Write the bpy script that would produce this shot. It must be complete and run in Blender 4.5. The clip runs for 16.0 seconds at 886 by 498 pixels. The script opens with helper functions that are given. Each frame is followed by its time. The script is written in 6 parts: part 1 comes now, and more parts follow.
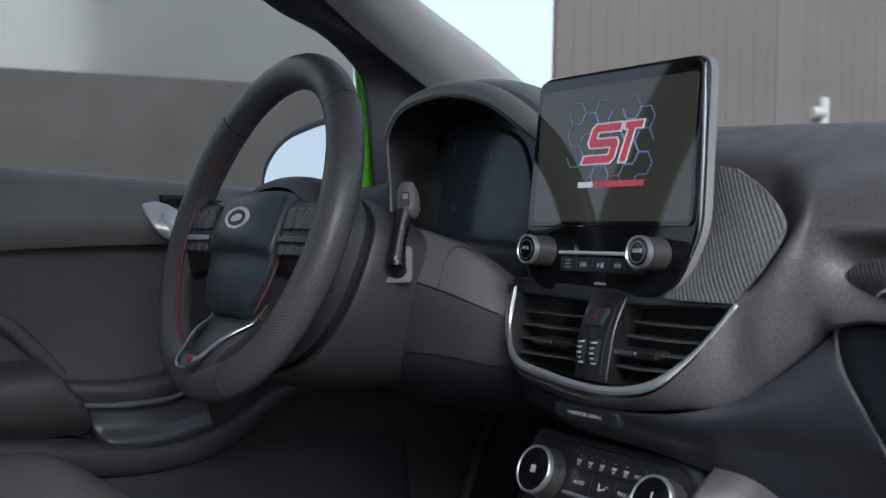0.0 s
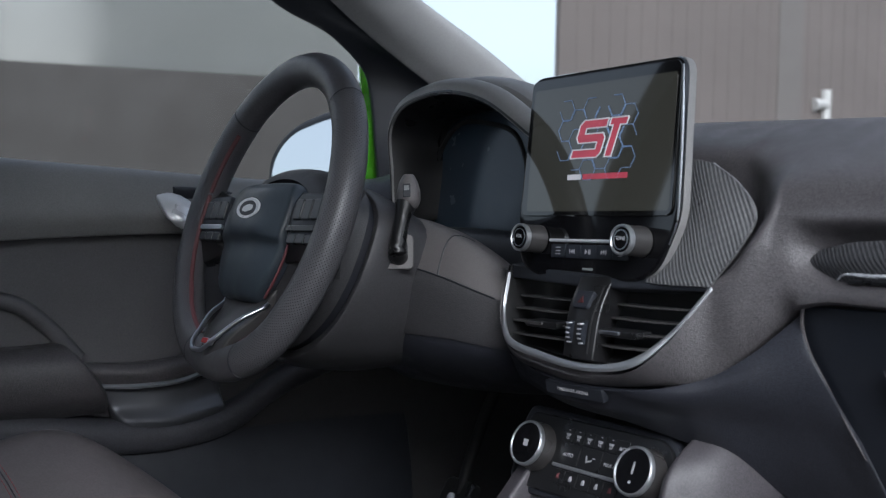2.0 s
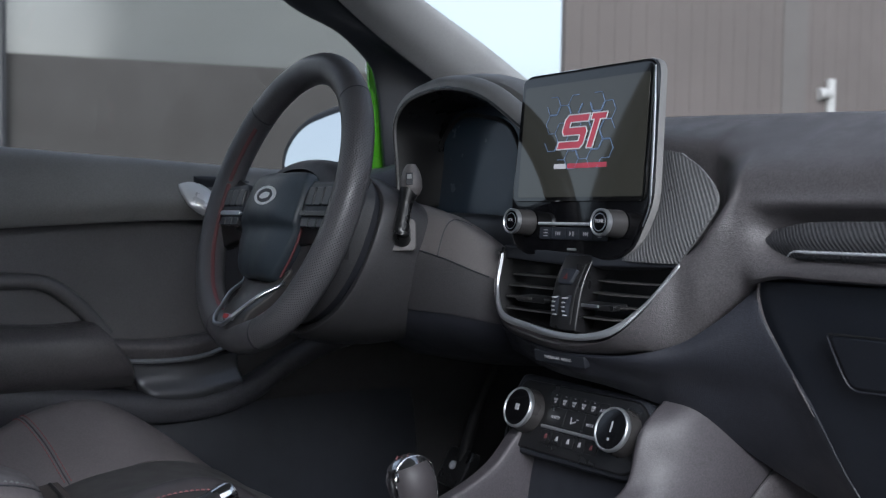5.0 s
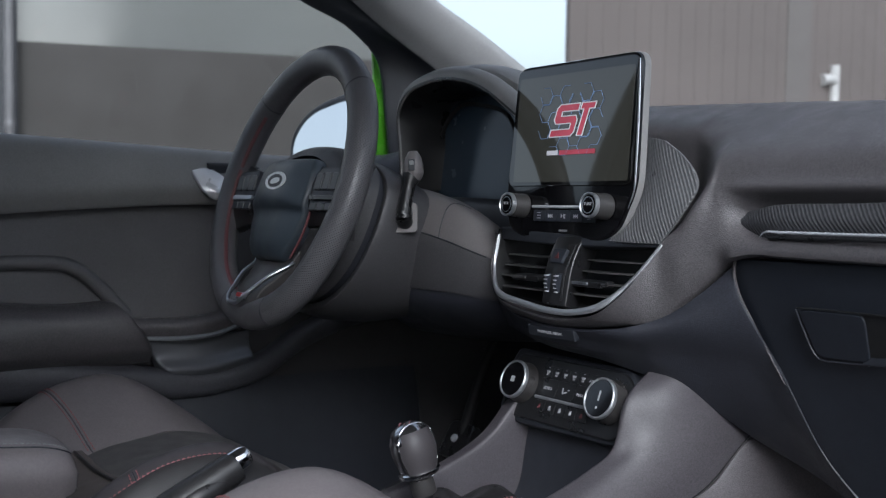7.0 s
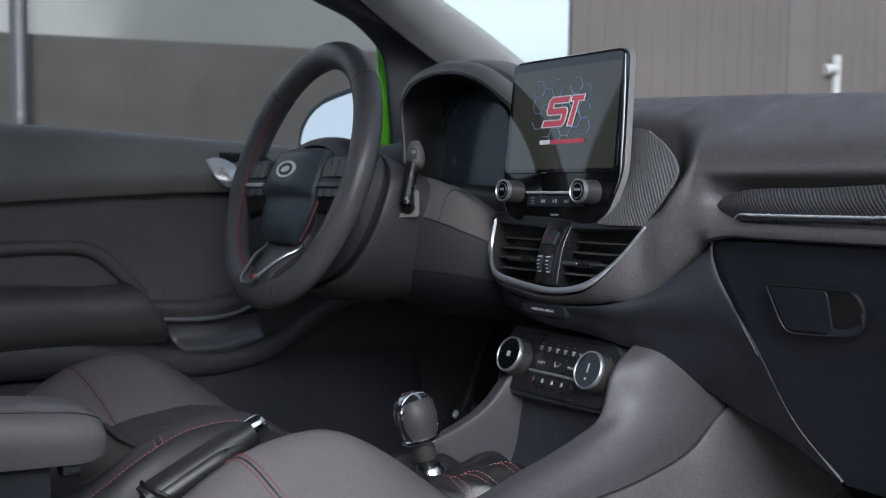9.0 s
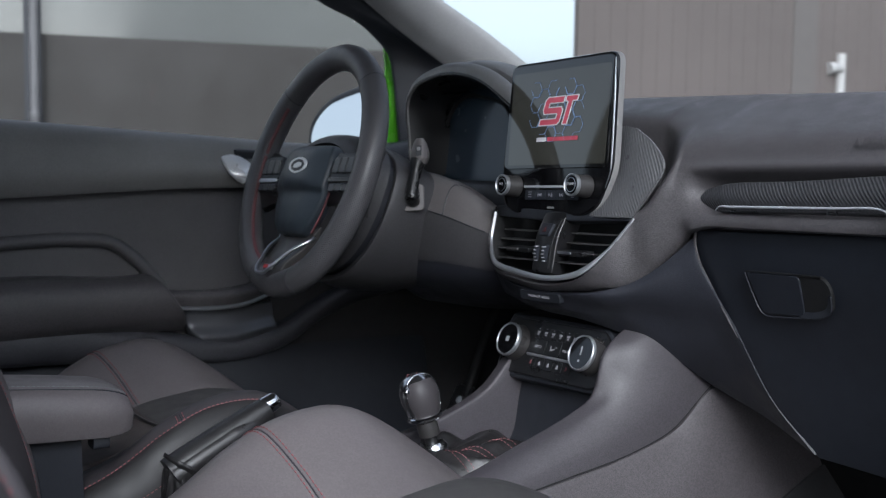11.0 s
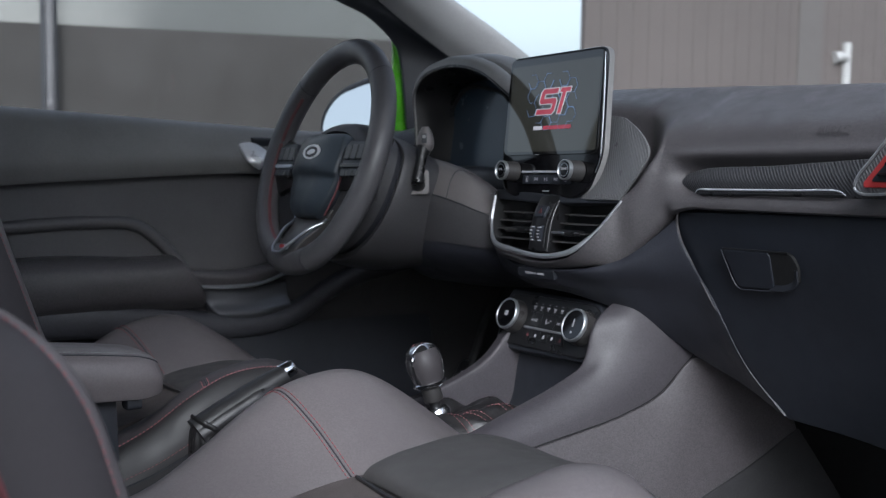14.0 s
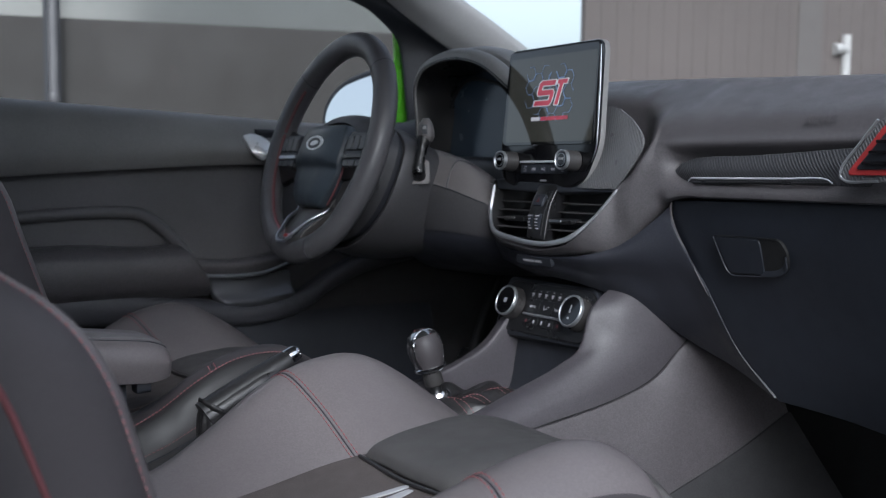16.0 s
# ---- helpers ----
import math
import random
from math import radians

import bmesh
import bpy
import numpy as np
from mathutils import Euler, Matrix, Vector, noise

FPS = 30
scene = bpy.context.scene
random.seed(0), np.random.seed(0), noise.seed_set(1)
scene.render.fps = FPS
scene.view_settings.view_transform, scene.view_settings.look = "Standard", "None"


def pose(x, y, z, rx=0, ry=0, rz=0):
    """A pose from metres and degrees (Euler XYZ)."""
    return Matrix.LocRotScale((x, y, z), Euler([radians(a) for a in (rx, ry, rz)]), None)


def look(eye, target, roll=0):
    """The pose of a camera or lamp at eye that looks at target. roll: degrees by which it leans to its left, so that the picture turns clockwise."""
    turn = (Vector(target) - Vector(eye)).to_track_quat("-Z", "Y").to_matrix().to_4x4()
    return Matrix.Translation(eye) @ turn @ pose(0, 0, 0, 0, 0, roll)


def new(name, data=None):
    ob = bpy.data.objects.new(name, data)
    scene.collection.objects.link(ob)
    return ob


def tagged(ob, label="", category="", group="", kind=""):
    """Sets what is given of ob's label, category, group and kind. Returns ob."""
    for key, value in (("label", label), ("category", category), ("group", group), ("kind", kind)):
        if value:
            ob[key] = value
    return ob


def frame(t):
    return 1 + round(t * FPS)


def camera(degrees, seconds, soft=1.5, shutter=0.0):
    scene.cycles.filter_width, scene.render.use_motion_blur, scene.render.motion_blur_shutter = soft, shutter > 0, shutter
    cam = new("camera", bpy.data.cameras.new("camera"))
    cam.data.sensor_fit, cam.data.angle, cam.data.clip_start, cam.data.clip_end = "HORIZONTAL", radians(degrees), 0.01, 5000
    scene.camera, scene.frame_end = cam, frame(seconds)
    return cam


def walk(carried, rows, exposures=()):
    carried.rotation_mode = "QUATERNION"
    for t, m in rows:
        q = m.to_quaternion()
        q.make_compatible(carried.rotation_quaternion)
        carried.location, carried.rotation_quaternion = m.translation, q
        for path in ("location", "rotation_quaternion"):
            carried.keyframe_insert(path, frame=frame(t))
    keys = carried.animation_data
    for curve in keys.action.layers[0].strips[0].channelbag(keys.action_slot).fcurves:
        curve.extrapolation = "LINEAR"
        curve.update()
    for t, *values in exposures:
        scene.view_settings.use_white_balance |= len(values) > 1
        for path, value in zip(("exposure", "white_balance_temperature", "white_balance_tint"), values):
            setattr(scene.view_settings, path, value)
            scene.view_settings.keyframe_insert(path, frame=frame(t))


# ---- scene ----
cam = camera(44.0, 16.0, soft=1.2)
PATH = [
    (0, (0.683, -0.639, 0.929), (-0.959, 0.499, 0.855), -1.3),
    (0.5, (0.698, -0.647, 0.929), (-0.946, 0.49, 0.851), -1.4),
    (1, (0.711, -0.655, 0.929), (-0.933, 0.481, 0.847), -1.3),
    (1.5, (0.726, -0.664, 0.928), (-0.919, 0.47, 0.843), -1.3),
    (2, (0.742, -0.673, 0.928), (-0.905, 0.458, 0.839), -1.3),
    (2.5, (0.759, -0.682, 0.928), (-0.89, 0.446, 0.836), -1.3),
    (3, (0.775, -0.691, 0.928), (-0.875, 0.435, 0.833), -1.4),
    (5.5, (0.854, -0.735, 0.925), (-0.804, 0.378, 0.812), -1.4),
    (6, (0.869, -0.743, 0.925), (-0.791, 0.367, 0.805), -1.4),
    (6.5, (0.887, -0.753, 0.924), (-0.773, 0.354, 0.799), -1.5),
    (7, (0.906, -0.763, 0.924), (-0.756, 0.342, 0.792), -1.5),
    (7.5, (0.926, -0.775, 0.923), (-0.736, 0.328, 0.785), -1.4),
    (8, (0.943, -0.784, 0.922), (-0.721, 0.316, 0.779), -1.5),
    (8.5, (0.964, -0.796, 0.923), (-0.701, 0.302, 0.774), -1.5),
    (9, (0.981, -0.806, 0.921), (-0.685, 0.29, 0.772), -1.6),
    (11.5, (1.071, -0.856, 0.918), (-0.605, 0.225, 0.764), -1.6),
    (12, (1.086, -0.864, 0.918), (-0.592, 0.214, 0.762), -1.6),
    (12.5, (1.105, -0.875, 0.917), (-0.574, 0.2, 0.759), -1.6),
    (13, (1.121, -0.884, 0.916), (-0.559, 0.188, 0.753), -1.7),
    (13.5, (1.137, -0.893, 0.915), (-0.544, 0.177, 0.748), -1.6),
    (14, (1.151, -0.901, 0.915), (-0.531, 0.168, 0.743), -1.6),
    (14.5, (1.161, -0.908, 0.914), (-0.521, 0.16, 0.738), -1.6),
    (15, (1.169, -0.912, 0.912), (-0.514, 0.154, 0.735), -1.7),
    (15.5, (1.176, -0.916, 0.912), (-0.507, 0.15, 0.731), -1.7),
    (16, (1.183, -0.92, 0.912), (-0.499, 0.146, 0.727), -1.7),
]
walk(cam, [(t, look(eye, target, roll)) for t, eye, target, roll in PATH], exposures=((0, 1.0, 5750, 8), (16, 0.98, 5750, 8)))

cam.data.dof.use_dof = True
cam.data.dof.focus_distance, cam.data.dof.aperture_fstop = 1.17, 8.5

# ---- world and light: bright, hazy daylight ----
world = bpy.data.worlds.new("sky")
scene.world = world
world.use_nodes = True
wn = world.node_tree.nodes
sky = wn.new("ShaderNodeTexSky")
sky.sky_type, sky.sun_disc = "NISHITA", False
sky.sun_elevation, sky.sun_rotation = radians(35), radians(116)
sky.air_density, sky.dust_density, sky.ozone_density = 1.0, 3.0, 1.2
wn["Background"].inputs["Strength"].default_value = 0.11
haze = wn.new("ShaderNodeHueSaturation")
haze.inputs["Saturation"].default_value = 0.38
world.node_tree.links.new(sky.outputs[0], haze.inputs["Color"])
world.node_tree.links.new(haze.outputs[0], wn["Background"].inputs["Color"])
sun = new("sun", bpy.data.lights.new("sun", "SUN"))
sun.data.energy, sun.data.angle, sun.data.color = 1.45, radians(32), (1.0, 0.965, 0.93)
sun.matrix_world = look((8, -3.9, 6.2), (0, 0, 0))


# ---- materials ----
def mat(name, base, rough=0.5, metal=0.0, grain=0.0, scale=900.0, vary=0.12, vscale=6.0, coat=0.0, spec=0.5, emit=0.0, rvary=0.08):
    """Principled surface with slow tone variation, fine grain relief and uneven roughness; scales are per metre."""
    m = bpy.data.materials.new(name)
    m.use_nodes = True
    nt = m.node_tree
    b = nt.nodes["Principled BSDF"]
    b.inputs["Metallic"].default_value, b.inputs["Coat Weight"].default_value = metal, coat
    b.inputs["Coat Roughness"].default_value = 0.05
    b.inputs["Specular IOR Level"].default_value = spec
    co = nt.nodes.new("ShaderNodeTexCoord")
    slow = nt.nodes.new("ShaderNodeTexNoise")
    slow.inputs["Scale"].default_value, slow.inputs["Detail"].default_value = vscale, 5.0
    nt.links.new(co.outputs["Object"], slow.inputs["Vector"])
    ramp = nt.nodes.new("ShaderNodeMapRange")
    ramp.inputs["From Min"].default_value, ramp.inputs["From Max"].default_value = 0.3, 0.7
    ramp.inputs["To Min"].default_value, ramp.inputs["To Max"].default_value = 1 - vary, 1 + vary
    nt.links.new(slow.outputs["Fac"], ramp.inputs["Value"])
    mul = nt.nodes.new("ShaderNodeVectorMath")
    mul.operation = "SCALE"
    mul.inputs[0].default_value = base
    nt.links.new(ramp.outputs[0], mul.inputs["Scale"])
    nt.links.new(mul.outputs[0], b.inputs["Base Color"])
    rr = nt.nodes.new("ShaderNodeMapRange")
    rr.inputs["From Min"].default_value, rr.inputs["From Max"].default_value = 0.3, 0.7
    rr.inputs["To Min"].default_value, rr.inputs["To Max"].default_value = max(0.0, rough - rvary), min(1.0, rough + rvary)
    mid = nt.nodes.new("ShaderNodeTexNoise")
    mid.inputs["Scale"].default_value, mid.inputs["Detail"].default_value = vscale * 7, 3.0
    nt.links.new(co.outputs["Object"], mid.inputs["Vector"])
    nt.links.new(mid.outputs["Fac"], rr.inputs["Value"])
    nt.links.new(rr.outputs[0], b.inputs["Roughness"])
    if grain:
        v = nt.nodes.new("ShaderNodeTexVoronoi")
        v.inputs["Scale"].default_value = scale
        nt.links.new(co.outputs["Object"], v.inputs["Vector"])
        fleck = nt.nodes.new("ShaderNodeMapRange")
        fleck.inputs["To Min"].default_value, fleck.inputs["To Max"].default_value = 1 - 0.38 * min(1.0, grain), 1 + 0.38 * min(1.0, grain)
        nt.links.new(v.outputs["Color"], fleck.inputs["Value"])
        two = nt.nodes.new("ShaderNodeMath")
        two.operation = "MULTIPLY"
        nt.links.new(ramp.outputs[0], two.inputs[0])
        nt.links.new(fleck.outputs[0], two.inputs[1])
        nt.links.new(two.outputs[0], mul.inputs["Scale"])
        bump = nt.nodes.new("ShaderNodeBump")
        bump.inputs["Strength"].default_value, bump.inputs["Distance"].default_value = min(1.0, grain * 0.5), 0.4 / scale
        nt.links.new(v.outputs["Distance"], bump.inputs["Height"])
        nt.links.new(bump.outputs[0], b.inputs["Normal"])
    if emit:
        b.inputs["Emission Color"].default_value, b.inputs["Emission Strength"].default_value = (*base, 1), emit
    return m


def ribbed(name, base, pitch, turn, rough=0.35):
    """Moulded fibre-look plastic: narrow slanted ribs crossed by a fine thread."""
    m = mat(name, base, rough, vary=0.05)
    nt = m.node_tree
    b = nt.nodes["Principled BSDF"]
    co = nt.nodes["Texture Coordinate"]
    mp = nt.nodes.new("ShaderNodeMapping")
    mp.inputs["Rotation"].default_value = (0, radians(turn), 0)
    nt.links.new(co.outputs["Object"], mp.inputs["Vector"])
    hs = []
    for sc, ax in ((math.tau / 20 / pitch, "X"), (math.tau / 20 / pitch * 0.55, "Z")):
        w = nt.nodes.new("ShaderNodeTexWave")
        w.bands_direction, w.wave_profile = ax, "SIN"
        w.inputs["Scale"].default_value, w.inputs["Distortion"].default_value = sc, 0.4
        w.inputs["Detail Scale"].default_value = 30.0
        nt.links.new(mp.outputs[0], w.inputs["Vector"])
        hs.append(w)
    add = nt.nodes.new("ShaderNodeMath")
    add.operation = "MULTIPLY_ADD"
    add.inputs[1].default_value = 0.25
    nt.links.new(hs[1].outputs["Fac"], add.inputs[0])
    nt.links.new(hs[0].outputs["Fac"], add.inputs[2])
    bump = nt.nodes.new("ShaderNodeBump")
    bump.inputs["Strength"].default_value, bump.inputs["Distance"].default_value = 0.7, 0.0008
    nt.links.new(add.outputs[0], bump.inputs["Height"])
    nt.links.new(bump.outputs[0], b.inputs["Normal"])
    return m


def perforated(name, base, pitch):
    """Leather with rows of pin holes."""
    m = mat(name, base, 0.42, grain=0.15, scale=700)
    nt = m.node_tree
    b = nt.nodes["Principled BSDF"]
    uv = nt.nodes["Texture Coordinate"]
    v = nt.nodes.new("ShaderNodeTexVoronoi")
    v.voronoi_dimensions = "2D"
    v.inputs["Scale"].default_value, v.inputs["Randomness"].default_value = 1 / pitch, 0.0
    mp = nt.nodes.new("ShaderNodeMapping")
    mp.inputs["Rotation"].default_value = (0, 0, radians(45))
    nt.links.new(uv.outputs["UV"], mp.inputs["Vector"])
    nt.links.new(mp.outputs[0], v.inputs["Vector"])
    st = nt.nodes.new("ShaderNodeMapRange")
    st.inputs["From Min"].default_value, st.inputs["From Max"].default_value = 0.14, 0.26
    nt.links.new(v.outputs["Distance"], st.inputs["Value"])
    bump = nt.nodes.new("ShaderNodeBump")
    bump.inputs["Strength"].default_value, bump.inputs["Distance"].default_value = 1.0, 0.001
    nt.links.new(st.outputs[0], bump.inputs["Height"])
    nt.links.new(bump.outputs[0], b.inputs["Normal"])
    hole = nt.nodes.new("ShaderNodeMix")
    hole.data_type = "RGBA"
    hole.inputs["A"].default_value = (0.02, 0.02, 0.021, 1)
    nt.links.new(st.outputs[0], hole.inputs["Factor"])
    nt.links.new(b.inputs["Base Color"].links[0].from_socket, hole.inputs["B"])
    nt.links.new(hole.outputs["Result"], b.inputs["Base Color"])
    return m


def glass(name, tint=(0.97, 0.985, 0.98)):
    """A clean thin pane: clear, with the gloss that its angle gives it."""
    m = bpy.data.materials.new(name)
    m.use_nodes = True
    nt = m.node_tree
    nt.nodes.remove(nt.nodes["Principled BSDF"])
    clear, gloss, mix, edge, power, scaled = (nt.nodes.new("ShaderNode" + k) for k in ("BsdfTransparent", "BsdfGlossy", "MixShader", "LayerWeight", "Math", "Math"))
    clear.inputs["Color"].default_value = (*tint, 1)
    gloss.inputs["Roughness"].default_value = 0.02
    edge.inputs["Blend"].default_value = 0.5
    power.operation, scaled.operation = "POWER", "MULTIPLY_ADD"
    power.inputs[1].default_value, scaled.inputs[1].default_value, scaled.inputs[2].default_value = 5.0, 0.48, 0.02
    nt.links.new(edge.outputs["Facing"], power.inputs[0])
    nt.links.new(power.outputs[0], scaled.inputs[0])
    nt.links.new(scaled.outputs[0], mix.inputs[0])
    nt.links.new(clear.outputs[0], mix.inputs[1])
    nt.links.new(gloss.outputs[0], mix.inputs[2])
    nt.links.new(mix.outputs[0], nt.nodes["Material Output"].inputs["Surface"])
    return m


M_PAD = mat("soft_dash_plastic", (0.074, 0.069, 0.073), 0.37, grain=1.5, scale=900)
M_PLASTIC = mat("grained_black_plastic", (0.05, 0.05, 0.058), 0.46, grain=0.8, scale=900)
M_DARK = mat("matt_black_plastic", (0.018, 0.02, 0.026), 0.5, grain=0.2, scale=1100)
M_GLOVE = mat("blue_black_plastic", (0.0142, 0.0168, 0.0235), 0.48, grain=0.5, scale=1000)
M_CONSOLE = mat("grey_console_plastic", (0.05, 0.0455, 0.0515), 0.5, grain=0.9, scale=1100)
M_TUNNEL = mat("warm_grey_side_plastic", (0.064, 0.0575, 0.062), 0.52, grain=0.9, scale=900)
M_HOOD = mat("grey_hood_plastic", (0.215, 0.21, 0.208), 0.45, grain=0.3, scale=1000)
M_DOOR = mat("grey_door_plastic", (0.112, 0.109, 0.113), 0.42, grain=0.35, scale=900)
M_CUP = mat("satin_grey_cup", (0.12, 0.123, 0.135), 0.36, metal=0.5, vary=0.05)
M_HANDLE = mat("bright_silver_handle", (0.82, 0.83, 0.85), 0.32, metal=0.3, vary=0.03)
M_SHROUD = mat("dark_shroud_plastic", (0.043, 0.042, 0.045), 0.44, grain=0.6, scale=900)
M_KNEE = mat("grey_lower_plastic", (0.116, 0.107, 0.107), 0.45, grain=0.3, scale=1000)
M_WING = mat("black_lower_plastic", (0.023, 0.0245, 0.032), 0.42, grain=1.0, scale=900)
M_DIAL = mat("dark_dial_plastic", (0.032, 0.03, 0.03), 0.3, vary=0.05)
M_KNOB = mat("dark_satin_knob", (0.04, 0.038, 0.038), 0.42, vary=0.05)
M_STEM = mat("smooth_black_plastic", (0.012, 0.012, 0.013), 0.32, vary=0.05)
M_GLOSS = mat("piano_black", (0.005, 0.005, 0.006), 0.06, vary=0.05, coat=0.1, rvary=0.02)
M_SATIN = mat("satin_silver_trim", (0.56, 0.58, 0.62), 0.34, metal=1.0, vary=0.04, rvary=0.05)
M_CHROME = mat("bright_chrome", (0.8, 0.8, 0.81), 0.08, metal=1.0, vary=0.03, rvary=0.03)
M_KNOBMETAL = mat("polished_knob_metal", (0.72, 0.72, 0.74), 0.2, metal=1.0, vary=0.03, rvary=0.04)
M_DARKCHROME = mat("dark_chrome", (0.28, 0.28, 0.29), 0.14, metal=1.0, vary=0.03, rvary=0.03)
M_LEATHER = mat("black_leather", (0.076, 0.074, 0.08), 0.4, grain=0.5, scale=800)
M_GAITER = mat("dark_gaiter_leather", (0.018, 0.0172, 0.018), 0.34, grain=0.2, scale=700)
M_GRIP = mat("grip_leather", (0.02, 0.0195, 0.0205), 0.4, grain=0.3, scale=700)
M_PERF = perforated("perforated_leather", (0.088, 0.086, 0.093), 0.0026)
M_SEAT = mat("grey_seat_leather", (0.12, 0.107, 0.11), 0.46, grain=0.25, scale=600)
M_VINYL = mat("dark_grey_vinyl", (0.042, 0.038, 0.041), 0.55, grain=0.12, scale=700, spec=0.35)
# the seat vinyl again, darkened for the shade on the driver seat
M_SHADEVINYL = mat("shaded_seat_vinyl", (0.021, 0.02, 0.021), 0.5, grain=0.12, scale=700, spec=0.35)
M_CLOTH = mat("dark_seat_cloth", (0.07, 0.059, 0.057), 0.85, grain=0.4, scale=1300)
M_PADCLOTH = mat("smooth_dark_seat_vinyl", (0.064, 0.061, 0.061), 0.6, grain=0.15, scale=900)
M_CARPET = mat("black_carpet", (0.027, 0.0265, 0.028), 0.95, grain=0.5, scale=900)
M_TRIMGREY = mat("grey_pillar_trim", (0.2, 0.205, 0.21), 0.6, grain=0.3, scale=900)
M_PILLAR = mat("dark_grey_pillar_cloth", (0.28, 0.277, 0.277), 0.7, grain=0.3, scale=900)
M_RED = mat("red_stitch_thread", (0.215, 0.08, 0.086), 0.75)
M_PIPING = mat("dull_red_piping", (0.125, 0.04, 0.045), 0.6)
M_REDTRIM = mat("red_trim", (0.35, 0.03, 0.03), 0.45)
M_HAZARD = mat("dim_red_marking", (0.07, 0.012, 0.012), 0.5)
M_RIB = ribbed("ribbed_fibre_trim", (0.1, 0.1, 0.104), 0.0036, 27)
M_STRIP = ribbed("dark_ribbed_fibre_trim", (0.045, 0.045, 0.049), 0.0036, 38)
M_SCREEN = mat("display_glass", (0.006, 0.006, 0.006), 0.04, vary=0.05, coat=0.3, spec=0.7, rvary=0.01)
M_CLUSTER = mat("instrument_glass", (0.034, 0.05, 0.07), 0.2, vary=0.06, vscale=5, spec=0.3)
M_BLACK = mat("deep_black_plastic", (0.004, 0.004, 0.0045), 0.7)
M_WHITE = mat("white_marking", (0.34, 0.34, 0.36), 0.5)
M_ENAMEL = mat("pale_enamel", (0.74, 0.76, 0.78), 0.3)
M_GREEN = mat("bright_green_paint", (0.11, 0.42, 0.02), 0.25, coat=1.0, vary=0.04)
M_COVER = mat("blue_grey_cover_plastic", (0.033, 0.043, 0.054), 0.45, grain=0.3, scale=1100)
M_SWITCH = mat("grey_switch_plastic", (0.028, 0.03, 0.035), 0.38, vary=0.08, vscale=60)
M_GLASS = glass("window_glass")
M_MIRROR = mat("mirror_silver", (0.9, 0.92, 0.93), 0.01, metal=1.0, vary=0.0, rvary=0.0)
M_WALL = mat("brown_cladding", (0.124, 0.105, 0.097), 0.6, vary=0.1, vscale=0.8)
M_CLADDING = mat("dark_brown_cladding", (0.0295, 0.0265, 0.024), 0.7, vary=0.12, vscale=0.6)
M_GATE = mat("pale_brown_gate_paint", (0.128, 0.115, 0.108), 0.6, vary=0.1, vscale=0.8)
M_SILVERPAINT = mat("silver_painted_line", (0.46, 0.475, 0.5), 0.36, metal=0.8, vary=0.03)
M_SILVERLINE = mat("bright_silver_line", (0.5, 0.52, 0.56), 0.4, metal=0.2, vary=0.03)
M_WINDOW = mat("facade_glass", (0.125, 0.128, 0.122), 0.1, vary=0.14, vscale=0.5, rvary=0.04)
M_WINDOW.node_tree.nodes["Principled BSDF"].inputs["IOR"].default_value = 1.8
M_PAVING = mat("pale_concrete", (0.09, 0.09, 0.09), 0.9, grain=0.8, scale=120, vary=0.2, vscale=0.7)
M_RENDER = mat("pale_render", (0.55, 0.54, 0.52), 0.85, vary=0.1, vscale=0.4)
M_HEADLINER = mat("grey_headliner", (0.3, 0.3, 0.29), 0.9, grain=0.3, scale=900)


# ---- building tools ----
WORLD = {}


def thing(name, at, label, category, group="", kind="", turn=None):
    """An Empty at a thing's base; its parts are built in world metres, or in its own frame with local=True."""
    e = new(name)
    m = Matrix.Translation(at) @ (turn or Matrix())
    e.matrix_world = m
    e.empty_display_size = 0.02
    WORLD[e] = m
    return tagged(e, label, category, group, kind)


def part(name, bm, material, parent=None, label="", local=False, flat=False, crease=38):
    bmesh.ops.recalc_face_normals(bm, faces=bm.faces)
    for f in bm.faces:
        f.smooth = not flat
    for e in bm.edges:
        if len(e.link_faces) == 2 and e.calc_face_angle(0) > radians(crease):
            e.smooth = False
    for f in bm.faces:
        if len(f.verts) > 8:
            for e in f.edges:
                e.smooth = False
    me = bpy.data.meshes.new(name)
    bm.to_mesh(me)
    bm.free()
    me.materials.append(material)
    ob = new(name, me)
    if parent is not None:
        ob.parent = parent
        if local:
            WORLD[ob] = WORLD[parent].copy()
        else:
            ob.matrix_parent_inverse = WORLD[parent].inverted()
            WORLD[ob] = Matrix()
    else:
        WORLD[ob] = Matrix()
    return tagged(ob, label)


def solo(name, bm, material, label, category, group="", kind="", flat=False):
    return tagged(part(name, bm, material, flat=flat), label, category, group, kind)


